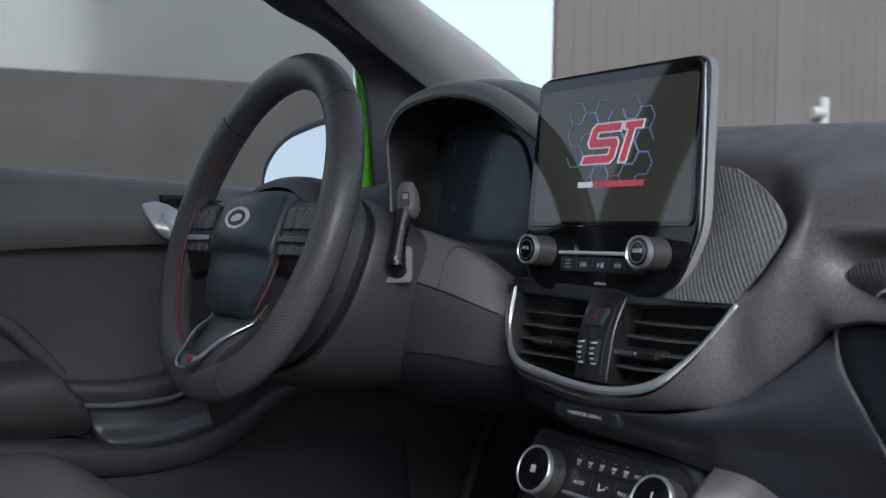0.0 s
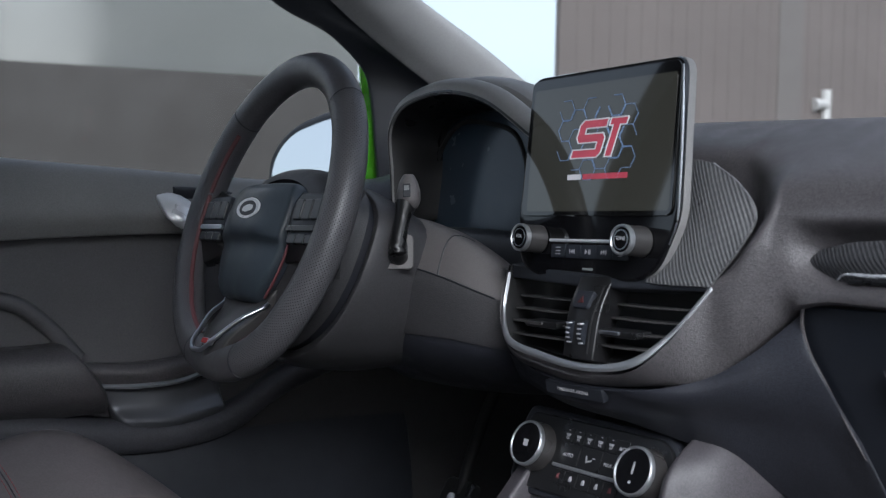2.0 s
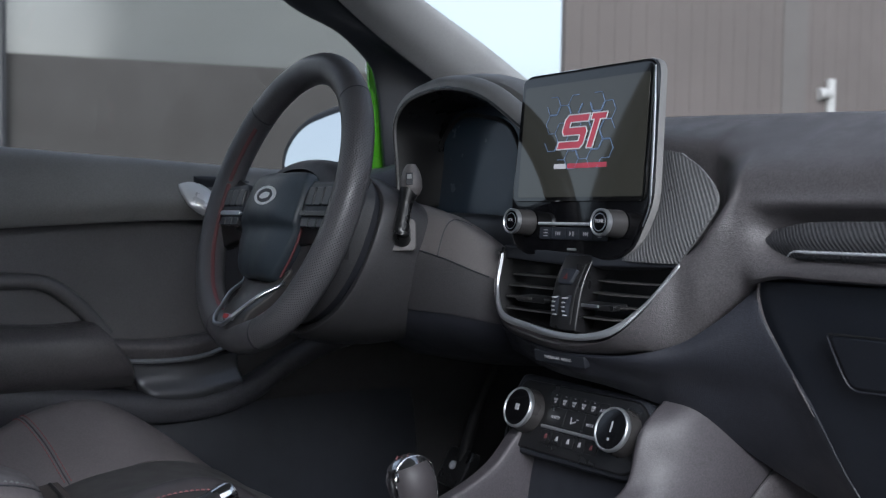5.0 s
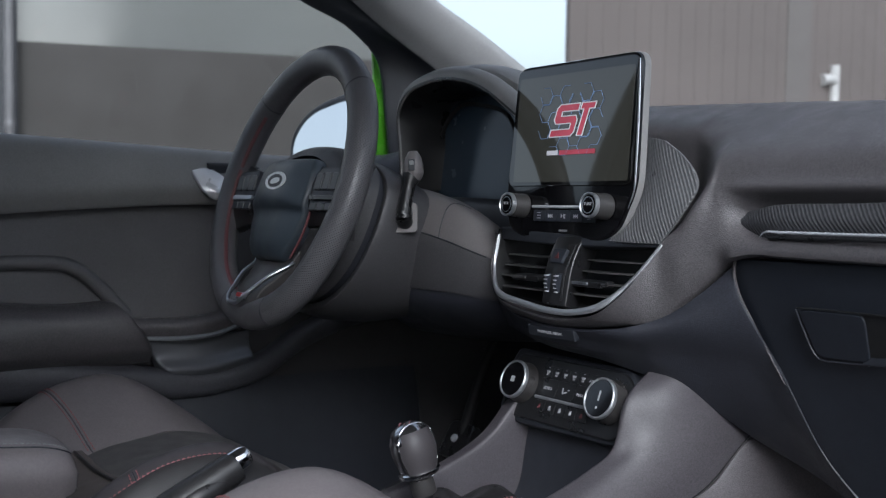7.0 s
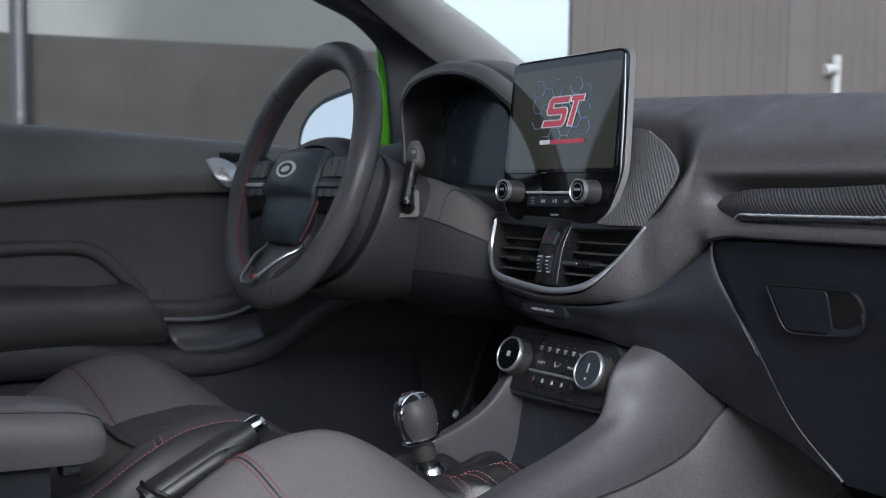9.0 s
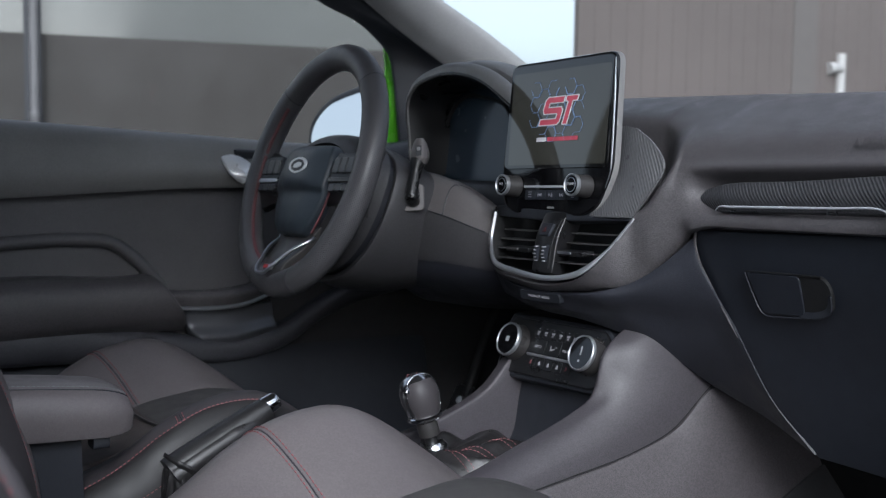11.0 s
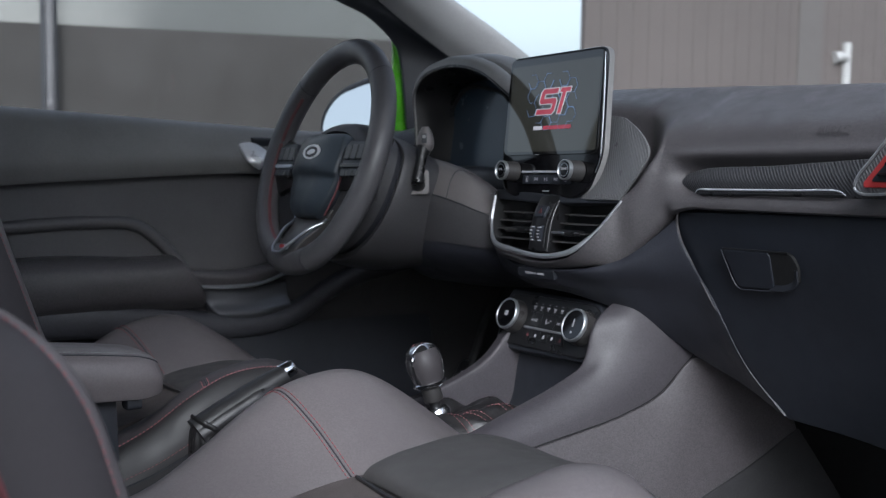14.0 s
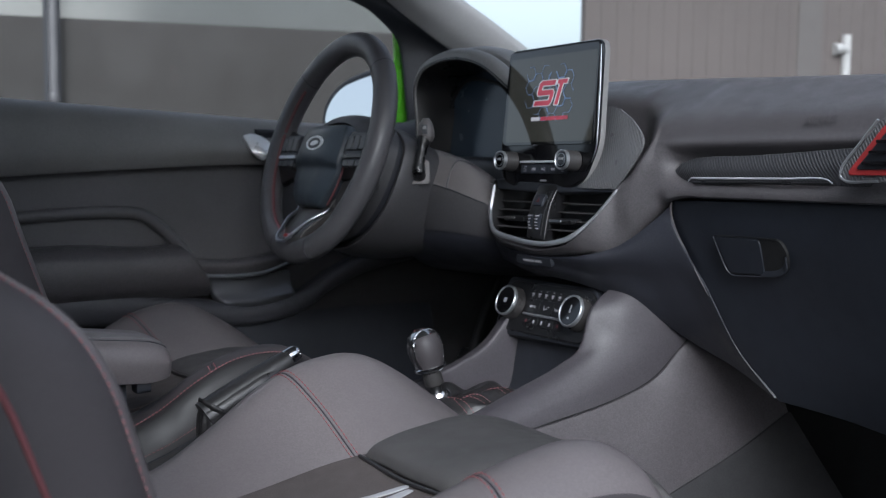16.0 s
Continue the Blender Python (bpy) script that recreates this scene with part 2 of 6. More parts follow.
def cr(pts, n, closed=False, steps=None):
    """n points along a smooth curve through pts."""
    p = np.array(pts, float)
    k = len(p)
    if k == 2 and not closed:
        s = np.linspace(0, 1, n)[:, None]
        return p[0] * (1 - s) + p[1] * s
    segs = k if closed else k - 1
    d = np.linalg.norm(np.roll(p, -1, 0) - p, axis=1)[:segs].clip(1e-6) ** 0.7
    if steps is not None:
        d = np.array(steps, float)
    knots = np.r_[0, np.cumsum(d)]
    tan = np.zeros_like(p)
    for i in range(k):
        if closed or 0 < i < k - 1:
            a, b = p[(i - 1) % k], p[(i + 1) % k]
            da, db = d[(i - 1) % segs], d[i % segs]
            tan[i] = ((p[i] - a) / da * db + (b - p[i]) / db * da) / (da + db)
    if not closed:
        tan[0], tan[-1] = (p[1] - p[0]) / d[0], (p[-1] - p[-2]) / d[-1]
    out = []
    for t in np.linspace(0, knots[-1], n, endpoint=not closed):
        i = min(int(np.searchsorted(knots, t, "right")) - 1, segs - 1)
        h = d[i]
        s = (t - knots[i]) / h
        a, b = p[i], p[(i + 1) % k]
        out.append((2 * s**3 - 3 * s**2 + 1) * a + (s**3 - 2 * s**2 + s) * h * tan[i] + (3 * s**2 - 2 * s**3) * b + (s**3 - s**2) * h * tan[(i + 1) % k])
    return np.array(out)


def net(rows, nu, nv):
    """A smooth grid of points through rows of control points."""
    a = np.array([cr(r, nu) for r in rows])
    return np.array([cr(a[:, i], nv) for i in range(nu)]).transpose(1, 0, 2)


def loft(cols, nu, nv, ref):
    """A grid through upright columns of points, all rows keeping step with row ref."""
    c = np.array(cols, float)
    across = np.linalg.norm(np.diff(c, axis=1), axis=2).mean(0).clip(1e-4) ** 0.8
    a = np.array([cr(q, nv, steps=across) for q in c])
    along = np.linalg.norm(np.diff(c[:, ref], axis=0), axis=1).clip(1e-4) ** 0.9
    return np.array([cr(a[:, j], nu, steps=along) for j in range(nv)])


def skin(rows, nu=24, nv=16, thick=0.01, rim=0.004, face=(0.6, -0.8, 0.95), grid=None, bm=None):
    """A moulded panel: a smooth sheet through rows of control points, with rolled edges and a back."""
    g = net(rows, nu, nv) if grid is None else grid
    nv, nu = g.shape[:2]
    du, dv = np.gradient(g, axis=1), np.gradient(g, axis=0)
    n = np.cross(du, dv)
    n /= np.linalg.norm(n, axis=2)[..., None].clip(1e-9)
    mid = g[nv // 2, nu // 2]
    if n[nv // 2, nu // 2] @ (np.array(face) - mid) < 0:
        n = -n
    bm = bm or bmesh.new()
    front = [[bm.verts.new(g[j, i]) for i in range(nu)] for j in range(nv)]
    for j in range(nv - 1):
        for i in range(nu - 1):
            bm.faces.new((front[j][i], front[j][i + 1], front[j + 1][i + 1], front[j + 1][i]))
    loop = [(0, i) for i in range(nu)] + [(j, nu - 1) for j in range(1, nv)] + [(nv - 1, i) for i in range(nu - 2, -1, -1)] + [(j, 0) for j in range(nv - 2, 0, -1)]
    ring = [front[j][i] for j, i in loop]
    L = np.array([g[j, i] for j, i in loop])
    N = np.array([n[j, i] for j, i in loop])
    tg = np.roll(L, -1, 0) - np.roll(L, 1, 0)
    out = np.cross(tg, N)
    out /= np.linalg.norm(out, axis=1)[:, None].clip(1e-9)
    if ((L - mid) * out).sum() < 0:
        out = -out
    for o, b in ((0.5, 0.13), (0.87, 0.5), (1.0, 1.0), (1.0, max(1.0, thick / max(rim, 1e-6)))):
        nxt = [bm.verts.new(L[k] + out[k] * rim * o - N[k] * rim * b) for k in range(len(L))]
        for k in range(len(L)):
            q = (k + 1) % len(L)
            bm.faces.new((ring[k], ring[q], nxt[q], nxt[k]))
        ring = nxt
    return bm


def tube(pts, r, n=32, sides=10, closed=False, bm=None, flat=1.0, up=(0, 0, 1)):
    """A bar along a smooth curve; r may be a list along it; flat squeezes its thickness."""
    c = cr(pts, n, closed)
    rr = np.interp(np.linspace(0, 1, n), np.linspace(0, 1, len(r)), r) if isinstance(r, (list, tuple)) else np.full(n, r)
    tg = (np.roll(c, -1, 0) - np.roll(c, 1, 0)) if closed else np.gradient(c, axis=0)
    tg /= np.linalg.norm(tg, axis=1)[:, None].clip(1e-9)
    bm = bm or bmesh.new()
    rings = []
    for k in range(n):
        a = np.cross(up, tg[k])
        if np.linalg.norm(a) < 0.15:
            a = np.cross((1, 0, 0), tg[k])
        a /= np.linalg.norm(a)
        b = np.cross(tg[k], a)
        rings.append([bm.verts.new(c[k] + rr[k] * (a * math.cos(w) * flat + b * math.sin(w))) for w in np.arange(sides) * math.tau / sides])
    for k in range(n if closed else n - 1):
        A, B = rings[k], rings[(k + 1) % n]
        for i in range(sides):
            bm.faces.new((A[i], A[(i + 1) % sides], B[(i + 1) % sides], B[i]))
    if not closed:
        bm.faces.new(rings[0]), bm.faces.new(rings[-1][::-1])
    return bm


def lathe(profile, m=None, sides=40, bm=None):
    """A turned piece: (radius, height) pairs about local z, placed by m."""
    m = m or Matrix()
    bm = bm or bmesh.new()
    rings = []
    for r, h in profile:
        rings.append([bm.verts.new(m @ Vector((r * math.cos(w), r * math.sin(w), h))) for w in np.arange(sides) * math.tau / sides])
    for A, B in zip(rings, rings[1:]):
        for i in range(sides):
            bm.faces.new((A[i], A[(i + 1) % sides], B[(i + 1) % sides], B[i]))
    bm.faces.new(rings[0]), bm.faces.new(rings[-1][::-1])
    return bm


def plate(outline, depth, m=None, rim=0.001, bm=None):
    """A flat shaped piece: outline in local x, z; its face at local y = 0 looks to -y, and it reaches back by depth."""
    m = m or Matrix()
    bm = bm or bmesh.new()
    o = np.array(outline, float)
    k = len(o)
    area = sum(o[i][0] * o[(i + 1) % k][1] - o[(i + 1) % k][0] * o[i][1] for i in range(k))
    if area < 0:
        o = o[::-1]
    e = np.roll(o, -1, 0) - o
    nrm = np.c_[e[:, 1], -e[:, 0]] / np.linalg.norm(e, axis=1)[:, None].clip(1e-9)
    vn = nrm + np.roll(nrm, 1, 0)
    vn /= (np.linalg.norm(vn, axis=1) ** 2)[:, None].clip(0.5) / 2
    ring = None
    for off, y in ((rim, 0.0), (rim * 0.3, rim * 0.3), (0.0, rim), (0.0, depth)):
        nxt = [bm.verts.new(m @ Vector((p[0] - v[0] * off, y, p[1] - v[1] * off))) for p, v in zip(o, vn)]
        if ring is None:
            bm.faces.new(nxt)
        else:
            for i in range(k):
                bm.faces.new((ring[i], ring[(i + 1) % k], nxt[(i + 1) % k], nxt[i]))
        ring = nxt
    bm.faces.new(ring[::-1])
    return bm


def rounded(x0, z0, x1, z1, r, n=5):
    """A rectangle's outline with round corners."""
    out = []
    for cx, cz, a in ((x1 - r, z0 + r, -90), (x1 - r, z1 - r, 0), (x0 + r, z1 - r, 90), (x0 + r, z0 + r, 180)):
        out += [(cx + r * math.cos(radians(a + 90 * i / n)), cz + r * math.sin(radians(a + 90 * i / n))) for i in range(n + 1)]
    return out


def soft(poly, r, n=4):
    """A polygon's outline with its corners cut round."""
    p = [Vector(q) for q in poly]
    out = []
    for i, b in enumerate(p):
        a, c = p[i - 1], p[(i + 1) % len(p)]
        ra = min(r, (a - b).length * 0.45, (c - b).length * 0.45)
        s, e = b + (a - b).normalized() * ra, b + (c - b).normalized() * ra
        for k in range(n + 1):
            t = k / n
            out.append(tuple((1 - t) ** 2 * s + 2 * t * (1 - t) * b + t * t * e))
    return out


def block(x0, y0, z0, x1, y1, z1, rim=0.004, m=None, bm=None):
    """A solid with rounded upright front edges, from corner to corner."""
    mm = (m or Matrix()) @ Matrix.Translation((0, y0, 0))
    return plate(rounded(x0, z0, x1, z1, min(rim * 2, (x1 - x0) * 0.4, (z1 - z0) * 0.4)), y1 - y0, mm, rim * 0.6, bm)


def lettering(words, size, m, material, parent, name="lettering", local=False):
    """Raised words in the built-in font; m lays local x along the line and local y up it."""
    cu = bpy.data.curves.new(name, "FONT")
    cu.body, cu.size, cu.align_x, cu.align_y, cu.extrude = words, size, "CENTER", "CENTER", 0.0002
    tmp = bpy.data.objects.new(name, cu)
    me = bpy.data.meshes.new_from_object(tmp)
    bpy.data.objects.remove(tmp)
    bm = bmesh.new()
    bm.from_mesh(me)
    bmesh.ops.transform(bm, matrix=m, verts=bm.verts)
    return part(name, bm, material, parent, local=local, flat=True)


def stitches(curve, length, gap, r, lift=(0, 0, 0.001), bm=None):
    """A row of short thread dashes along a curve."""
    bm = bm or bmesh.new()
    seg = np.linalg.norm(np.diff(curve, axis=0), axis=1)
    at = np.r_[0, np.cumsum(seg)]
    s = 0.0
    while s + length < at[-1]:
        a, b = (np.array([np.interp(q, at, curve[:, k]) for k in range(3)]) + lift for q in (s, s + length))
        tube([a, (a + b) / 2 + np.array(lift) * 0.6, b], [r * 0.6, r, r * 0.6], 3, 5, bm=bm)
        s += length + gap
    return bm


# ---- the place round the car ----
def quad_box(x0, y0, z0, x1, y1, z1, bm=None, m=None):
    bm = bm or bmesh.new()
    r = bmesh.ops.create_cube(bm, size=1)["verts"]
    bmesh.ops.scale(bm, vec=(x1 - x0, y1 - y0, z1 - z0), verts=r)
    bmesh.ops.translate(bm, vec=((x0 + x1) / 2, (y0 + y1) / 2, (z0 + z1) / 2), verts=r)
    if m:
        bmesh.ops.transform(bm, matrix=m, verts=r)
    return bm


bm = bmesh.new()
bmesh.ops.create_grid(bm, x_segments=24, y_segments=24, size=600)
solo("ground", bm, M_PAVING, "pale concrete forecourt under the car", "ground", kind="structure")

# the forecourt falls slightly, so the buildings lean against the car by LEAN degrees about the way the camera looks
LEAN = Matrix.Rotation(radians(2.4), 4, Vector((-0.83, 0.555, -0.05)))
WALL_T = LEAN @ Matrix.Rotation(radians(77), 4, "Z")
wall = thing("wall_cladding", (-4.75, 0.3, 0), "dark brown metal cladding wall of a building", "wall", kind="structure", turn=WALL_T)
part("wall_core", quad_box(-3.2, 0.06, -0.4, 2.05, 0.4, 1.645), M_CLADDING, wall, local=True, flat=True)
for i in range(2):
    part("cladding_panel", quad_box(-3.18 + i * 2.2, 0.05, -0.38, (-0.983, 2.03)[i], 0.06, 1.63), M_CLADDING, wall, local=True, flat=True)
glz = thing("window_band", (-4.75, 0.3, 1.645), "band of coated windows above the cladding, reflecting sky and houses", "window", kind="structure", turn=WALL_T)
for i in range(2):
    part("pane", quad_box(-3.19 + i * 2.62, 0.07, 0.005, -3.19 + i * 2.62 + 2.612, 0.1, 1.6), M_WINDOW, glz, local=True, flat=True)
part("window_frame", quad_box(-3.2, 0.1, 0.0, 2.05, 0.4, 1.63), M_CLADDING, glz, local=True, flat=True)
post = thing("drain_pipe", (-4.67, 0.407, 0), "grey vertical steel pipe standing before the cladding", "pipe", turn=LEAN)
part("pipe", lathe([(0.024, -0.2), (0.024, 3.2)]), M_DOOR, post, local=True)
part("backing_strip", quad_box(-0.042, 0.0, -0.2, 0.042, 0.012, 3.2, m=Matrix.Translation((-0.026, 0.0, 0)) @ Matrix.Rotation(radians(77), 4, "Z")), M_DARK, post, local=True, flat=True)
for z in (0.6, 1.2, 2.2):
    part("bracket", lathe([(0.0245, z), (0.028, z + 0.008), (0.028, z + 0.04), (0.0245, z + 0.048)]), M_DOOR, post, local=True)

wall2 = thing("wall_front", (-5.07, 4.235, 0), "tall brown-grey ribbed building wall with a white door lever", "wall", kind="structure", turn=LEAN @ Matrix.Rotation(radians(88), 4, "Z"))
part("wall_core", quad_box(0.0, 0.02, -0.6, 12.0, 0.06, 5.0), M_WALL, wall2, local=True, flat=True)
rib = bmesh.new()
for i in range(80):
    quad_box(i * 0.15, 0.014, -0.58, i * 0.15 + 0.147, 0.02, 4.98, rib)
tagged(part("cladding_ribs", rib, M_WALL, wall2, local=True, flat=True), kind="stuff")
part("gate_leaf", quad_box(2.2, 0.004, -0.5, 2.48, 0.014, 4.9), M_GATE, wall2, "slightly paler gate strip", local=True, flat=True)

# houses across the forecourt, behind the camera, which the windows and the car's glass mirror
hs = thing("apartment_building", (40.0, 4.0, 0), "pale rendered apartment house with rows of balconies", "building")
part("wall", quad_box(0.0, -10.3, 0, 8.0, 14.0, 10.5), M_RENDER, hs, local=True, flat=True)
part("roof", quad_box(-0.3, -10.6, 10.5, 8.3, 14.3, 10.9), M_CLADDING, hs, local=True, flat=True)
for k in range(4):
    for j in range(5):
        part("balcony", quad_box(-1.0, -9.3 + j * 4.7, 0.3 + k * 2.6, 0.0, -6.2 + j * 4.7, 1.3 + k * 2.6), M_ENAMEL, hs, local=True, flat=True)
        part("window", quad_box(-0.03, -9.1 + j * 4.7, 1.32 + k * 2.6, 0.0, -6.4 + j * 4.7, 2.6 + k * 2.6), M_WINDOW, hs, local=True, flat=True)

# ---- car shell ----
bm = quad_box(-0.66, -1.7, 0.22, 0.66, 0.75, 0.26)
solo("car_floor", bm, M_CARPET, "black carpeted floor of the car", "floor", kind="structure", flat=True)
bm = skin([[(-0.66, 0.5, 0.25), (0, 0.54, 0.25), (0.66, 0.5, 0.25)], [(-0.68, 0.58, 0.6), (0, 0.64, 0.6), (0.68, 0.58, 0.6)], [(-0.7, 0.66, 0.94), (0, 0.72, 0.94), (0.7, 0.66, 0.94)]], 16, 10, 0.03)
solo("firewall", bm, M_CARPET, "black carpeted bulkhead behind the footwells", "bulkhead", kind="structure")
bm = skin([[(-0.56, 0.02, 1.335), (0, 0.08, 1.37), (0.56, 0.02, 1.335)], [(-0.55, -0.6, 1.385), (0, -0.6, 1.42), (0.55, -0.6, 1.385)], [(-0.53, -1.2, 1.375), (0, -1.22, 1.4), (0.53, -1.2, 1.375)], [(-0.5, -1.7, 1.3), (0, -1.74, 1.33), (0.5, -1.7, 1.3)]], 20, 20, 0.03, face=(0, -0.6, 0.5))
solo("roof", bm, M_HEADLINER, "pale grey headliner under the roof", "roof", kind="structure")
bm = skin([[(-0.66, -1.65, 0.25), (0.0, -1.7, 0.25), (0.66, -1.65, 0.25)], [(-0.64, -1.75, 0.85), (0.0, -1.8, 0.85), (0.64, -1.75, 0.85)], [(-0.6, -1.74, 1.05), (0.0, -1.79, 1.05), (0.6, -1.74, 1.05)]], 12, 6, 0.03)
solo("rear_panel", bm, M_CARPET, "dark panel closing the rear of the cabin", "panel", kind="structure")


for sx in (-1, 1):
    bm = skin([[(sx * 0.66, -0.1, 0.26), (sx * 0.64, 0.3, 0.26), (sx * 0.58, 0.75, 0.26)], [(sx * 0.69, -0.1, 0.7), (sx * 0.68, 0.3, 0.7), (sx * 0.62, 0.75, 0.7)], [(sx * 0.7, 0.1, 0.95), (sx * 0.7, 0.3, 0.95), (sx * 0.66, 0.75, 0.95)]], 12, 10, 0.02, face=(0, 0, 0.7))
    solo("kick_panel", bm, M_CARPET, "dark lining at the side of the footwell", "panel", kind="structure")

# dashboard
def dash_y(x):
    return -0.07 * max(0.0, x - 0.24) + 0.06 * max(0.0, 0.15 - x) ** 0.5


def top_fall(x):
    """The dash top falls gently towards the passenger."""
    return 0.0012 - 0.047 * max(x, -0.02)


dash = thing("dashboard", (0.0, 0.1, 0.75), "black grained soft-touch dashboard with airbag lettering", "dashboard")
TOP = ((0.66, 0.945), (0.42, 0.977), (0.2, 0.996), (0.125, 0.993), (0.075, 0.967))
FACE = ((0.046, 0.938), (0.035, 0.917), (0.03, 0.904), (0.041, 0.894), (0.043, 0.872), (0.027, 0.86), (0.0205, 0.852), (0.022, 0.844), (0.05, 0.844))
inner = [(-0.113, -0.01, 0.856), (-0.110, -0.022, 0.82), (-0.088, -0.033, 0.792), (-0.03, -0.041, 0.78), (0.06, -0.046, 0.779), (0.098, -0.04, 0.788), (0.119, -0.022, 0.812), (0.139, 0.002, 0.851)]
outer = [(-0.128, 0.006, 0.856), (-0.124, -0.006, 0.81), (-0.095, -0.024, 0.78), (-0.03, -0.036, 0.767), (0.05, -0.038, 0.765), (0.09, -0.03, 0.769), (0.117, -0.019, 0.774), (0.143, -0.003, 0.783)]
cols = []
for (xi, yi, zi), (xo, yo, zo) in zip(inner, outer):
    yi, zi = (yi + 0.002, zi - 0.002) if -0.1 < xi < 0.07 else (yi, zi)
    far = 0.075
    up = [(xi, y, z + top_fall(xi)) for y, z in TOP]
    face = [(xi, far, 0.93), (xi, far, 0.88), (xi, far - 0.002, zi + 0.012), (xi, far - 0.012, zi - 0.002), (xi, yi + 0.02, zi - 0.003)]
    xo, yo, zo = xo - 0.004, yo + 0.008, zo
    face += [(xi, yi, zi), ((xi + xo) / 2, (yi + yo) / 2 - 0.002, (zi + zo) / 2), (xo, yo, zo), (xo, yo + 0.022, zo + 0.002)]
    if xi > 0.13:
        face[:5] = [(0.15, 0.06, 0.938), (0.158, 0.045, 0.915), (0.16, 0.036, 0.9), (0.156, 0.025, 0.885), (0.148, 0.014, 0.868)]
    cols.append(up + face)
for face in ([(0.17, 0.048, 0.938), (0.174, 0.034, 0.918), (0.173, 0.027, 0.906), (0.168, 0.018, 0.89), (0.159, 0.011, 0.87), (0.154, 0.0055, 0.848), (0.1555, 0.0042, 0.822), (0.156, 0.012, 0.797), (0.161, 0.034, 0.801)],
             [(0.182, 0.046, 0.938), (0.183, 0.034, 0.916), (0.183, 0.029, 0.905), (0.182, 0.025, 0.892), (0.178, 0.02, 0.875), (0.175, 0.0145, 0.855), (0.1765, 0.0122, 0.836), (0.176, 0.0195, 0.816), (0.18, 0.041, 0.82)],
             [(0.196, 0.046, 0.938), (0.197, 0.035, 0.916), (0.197, 0.031, 0.906), (0.197, 0.0315, 0.897), (0.196, 0.029, 0.88), (0.196, 0.022, 0.864), (0.1975, 0.019, 0.851), (0.1965, 0.0255, 0.836), (0.201, 0.049, 0.84)]):
    cols.append([(face[0][0], y, z + top_fall(face[0][0])) for y, z in TOP] + face)
FACE_IN = ((0.046, 0.938), (0.0352, 0.9165), (0.0305, 0.904), (0.037, 0.895), (0.038, 0.875), (0.025, 0.862), (0.0195, 0.8515), (0.0205, 0.84), (0.048, 0.842))
cols.append([(0.211, y, z + top_fall(0.211)) for y, z in TOP] + [(0.211, y, z) for y, z in FACE_IN])
for x in (0.23, 0.27, 0.4, 0.55, 0.7):
    drop = -top_fall(x)
    cols.append([(x, y + (dash_y(x) if y < 0.3 else 0), z - drop * (1.0 if y > 0.1 else 0.6)) for y, z in TOP] + [(x, y + dash_y(x), z) for y, z in FACE])
part("upper_pad", skin(None, grid=loft(cols, 150, 90, 11), thick=0.006, rim=0.001), M_PAD, dash)
lettering("AIRBAG", 0.0125, pose(0.432, 0.0225, 0.928, 75, 0, -4), M_PAD, dash, "airbag_lettering")
rows = [[(-0.7, 0.6, 0.95), (-0.4, 0.66, 0.95), (-0.1, 0.66, 0.945)], [(-0.7, 0.38, 0.97), (-0.4, 0.4, 0.99), (-0.1, 0.4, 0.975)], [(-0.69, 0.2, 0.965), (-0.5, 0.2, 0.99), (-0.1, 0.2, 0.985)], [(-0.68, 0.08, 0.93), (-0.52, 0.2, 0.93), (-0.1, 0.2, 0.93)], [(-0.68, 0.07, 0.87), (-0.5, 0.17, 0.86), (-0.1, 0.17, 0.86)], [(-0.68, 0.07, 0.75), (-0.5, 0.12, 0.72), (-0.1, 0.14, 0.75)]]
part("driver_pad", skin(rows, 30, 30, 0.02), M_PLASTIC, dash)
r0 = [(0.198, 0.036, 0.832), (0.168, 0.016, 0.801), (0.14, 0.0, 0.781), (0.10, -0.024, 0.768), (0.05, -0.033, 0.762), (-0.03, -0.03, 0.764), (-0.11, -0.012, 0.776)]
r05 = [(a[0] * 0.83 + b[0] * 0.17, min(a[1], b[1]) * 0.75 + 0.25 * max(a[1], b[1]) - (0.011 if a[0] > 0.12 else 0.006 if a[0] > 0.08 else 0.0), a[2] * 0.83 + b[2] * 0.17) for a, b in zip(r0, [(0.246, 0.052, 0.725), (0.21, 0.05, 0.735), (0.16, 0.035, 0.738), (0.11, 0.002, 0.742), (0.05, -0.02, 0.744), (-0.03, -0.02, 0.746), (-0.115, 0.0, 0.76)])]
r1 = [(0.246, 0.052, 0.725), (0.21, 0.05, 0.735), (0.16, 0.035, 0.738), (0.11, 0.002, 0.742), (0.05, -0.02, 0.744), (-0.03, -0.02, 0.746), (-0.115, 0.0, 0.76)]
r2 = [(0.322, 0.08, 0.607), (0.25, 0.093, 0.63), (0.18, 0.092, 0.652), (0.125, 0.045, 0.70), (0.06, 0.0, 0.728), (-0.03, -0.005, 0.735), (-0.12, 0.01, 0.747)]
r15 = [tuple((np.array(a) + np.array(b)) / 2 + np.array((-0.007 * w, 0.002 * w, -0.008 * w))) for a, b, w in zip(r1, r2, (1, 0.5, 0.2, 0, 0, 0, 0))]
part("lower_wing", skin([r0, r05, r1, r15, r2], 60, 30, 0.003, 0.0004), M_WING, dash)
part("notice_plate", plate(rounded(-0.03, -0.0062, 0.046, 0.0062, 0.002), 0.006, pose(0.002, -0.0337, 0.756, 12)), M_DARK, dash)
lettering("PASSENGER AIRBAG", 0.0046, pose(0.009, -0.034, 0.7562, 102, 0, 0), M_WHITE, dash, "airbag_notice")
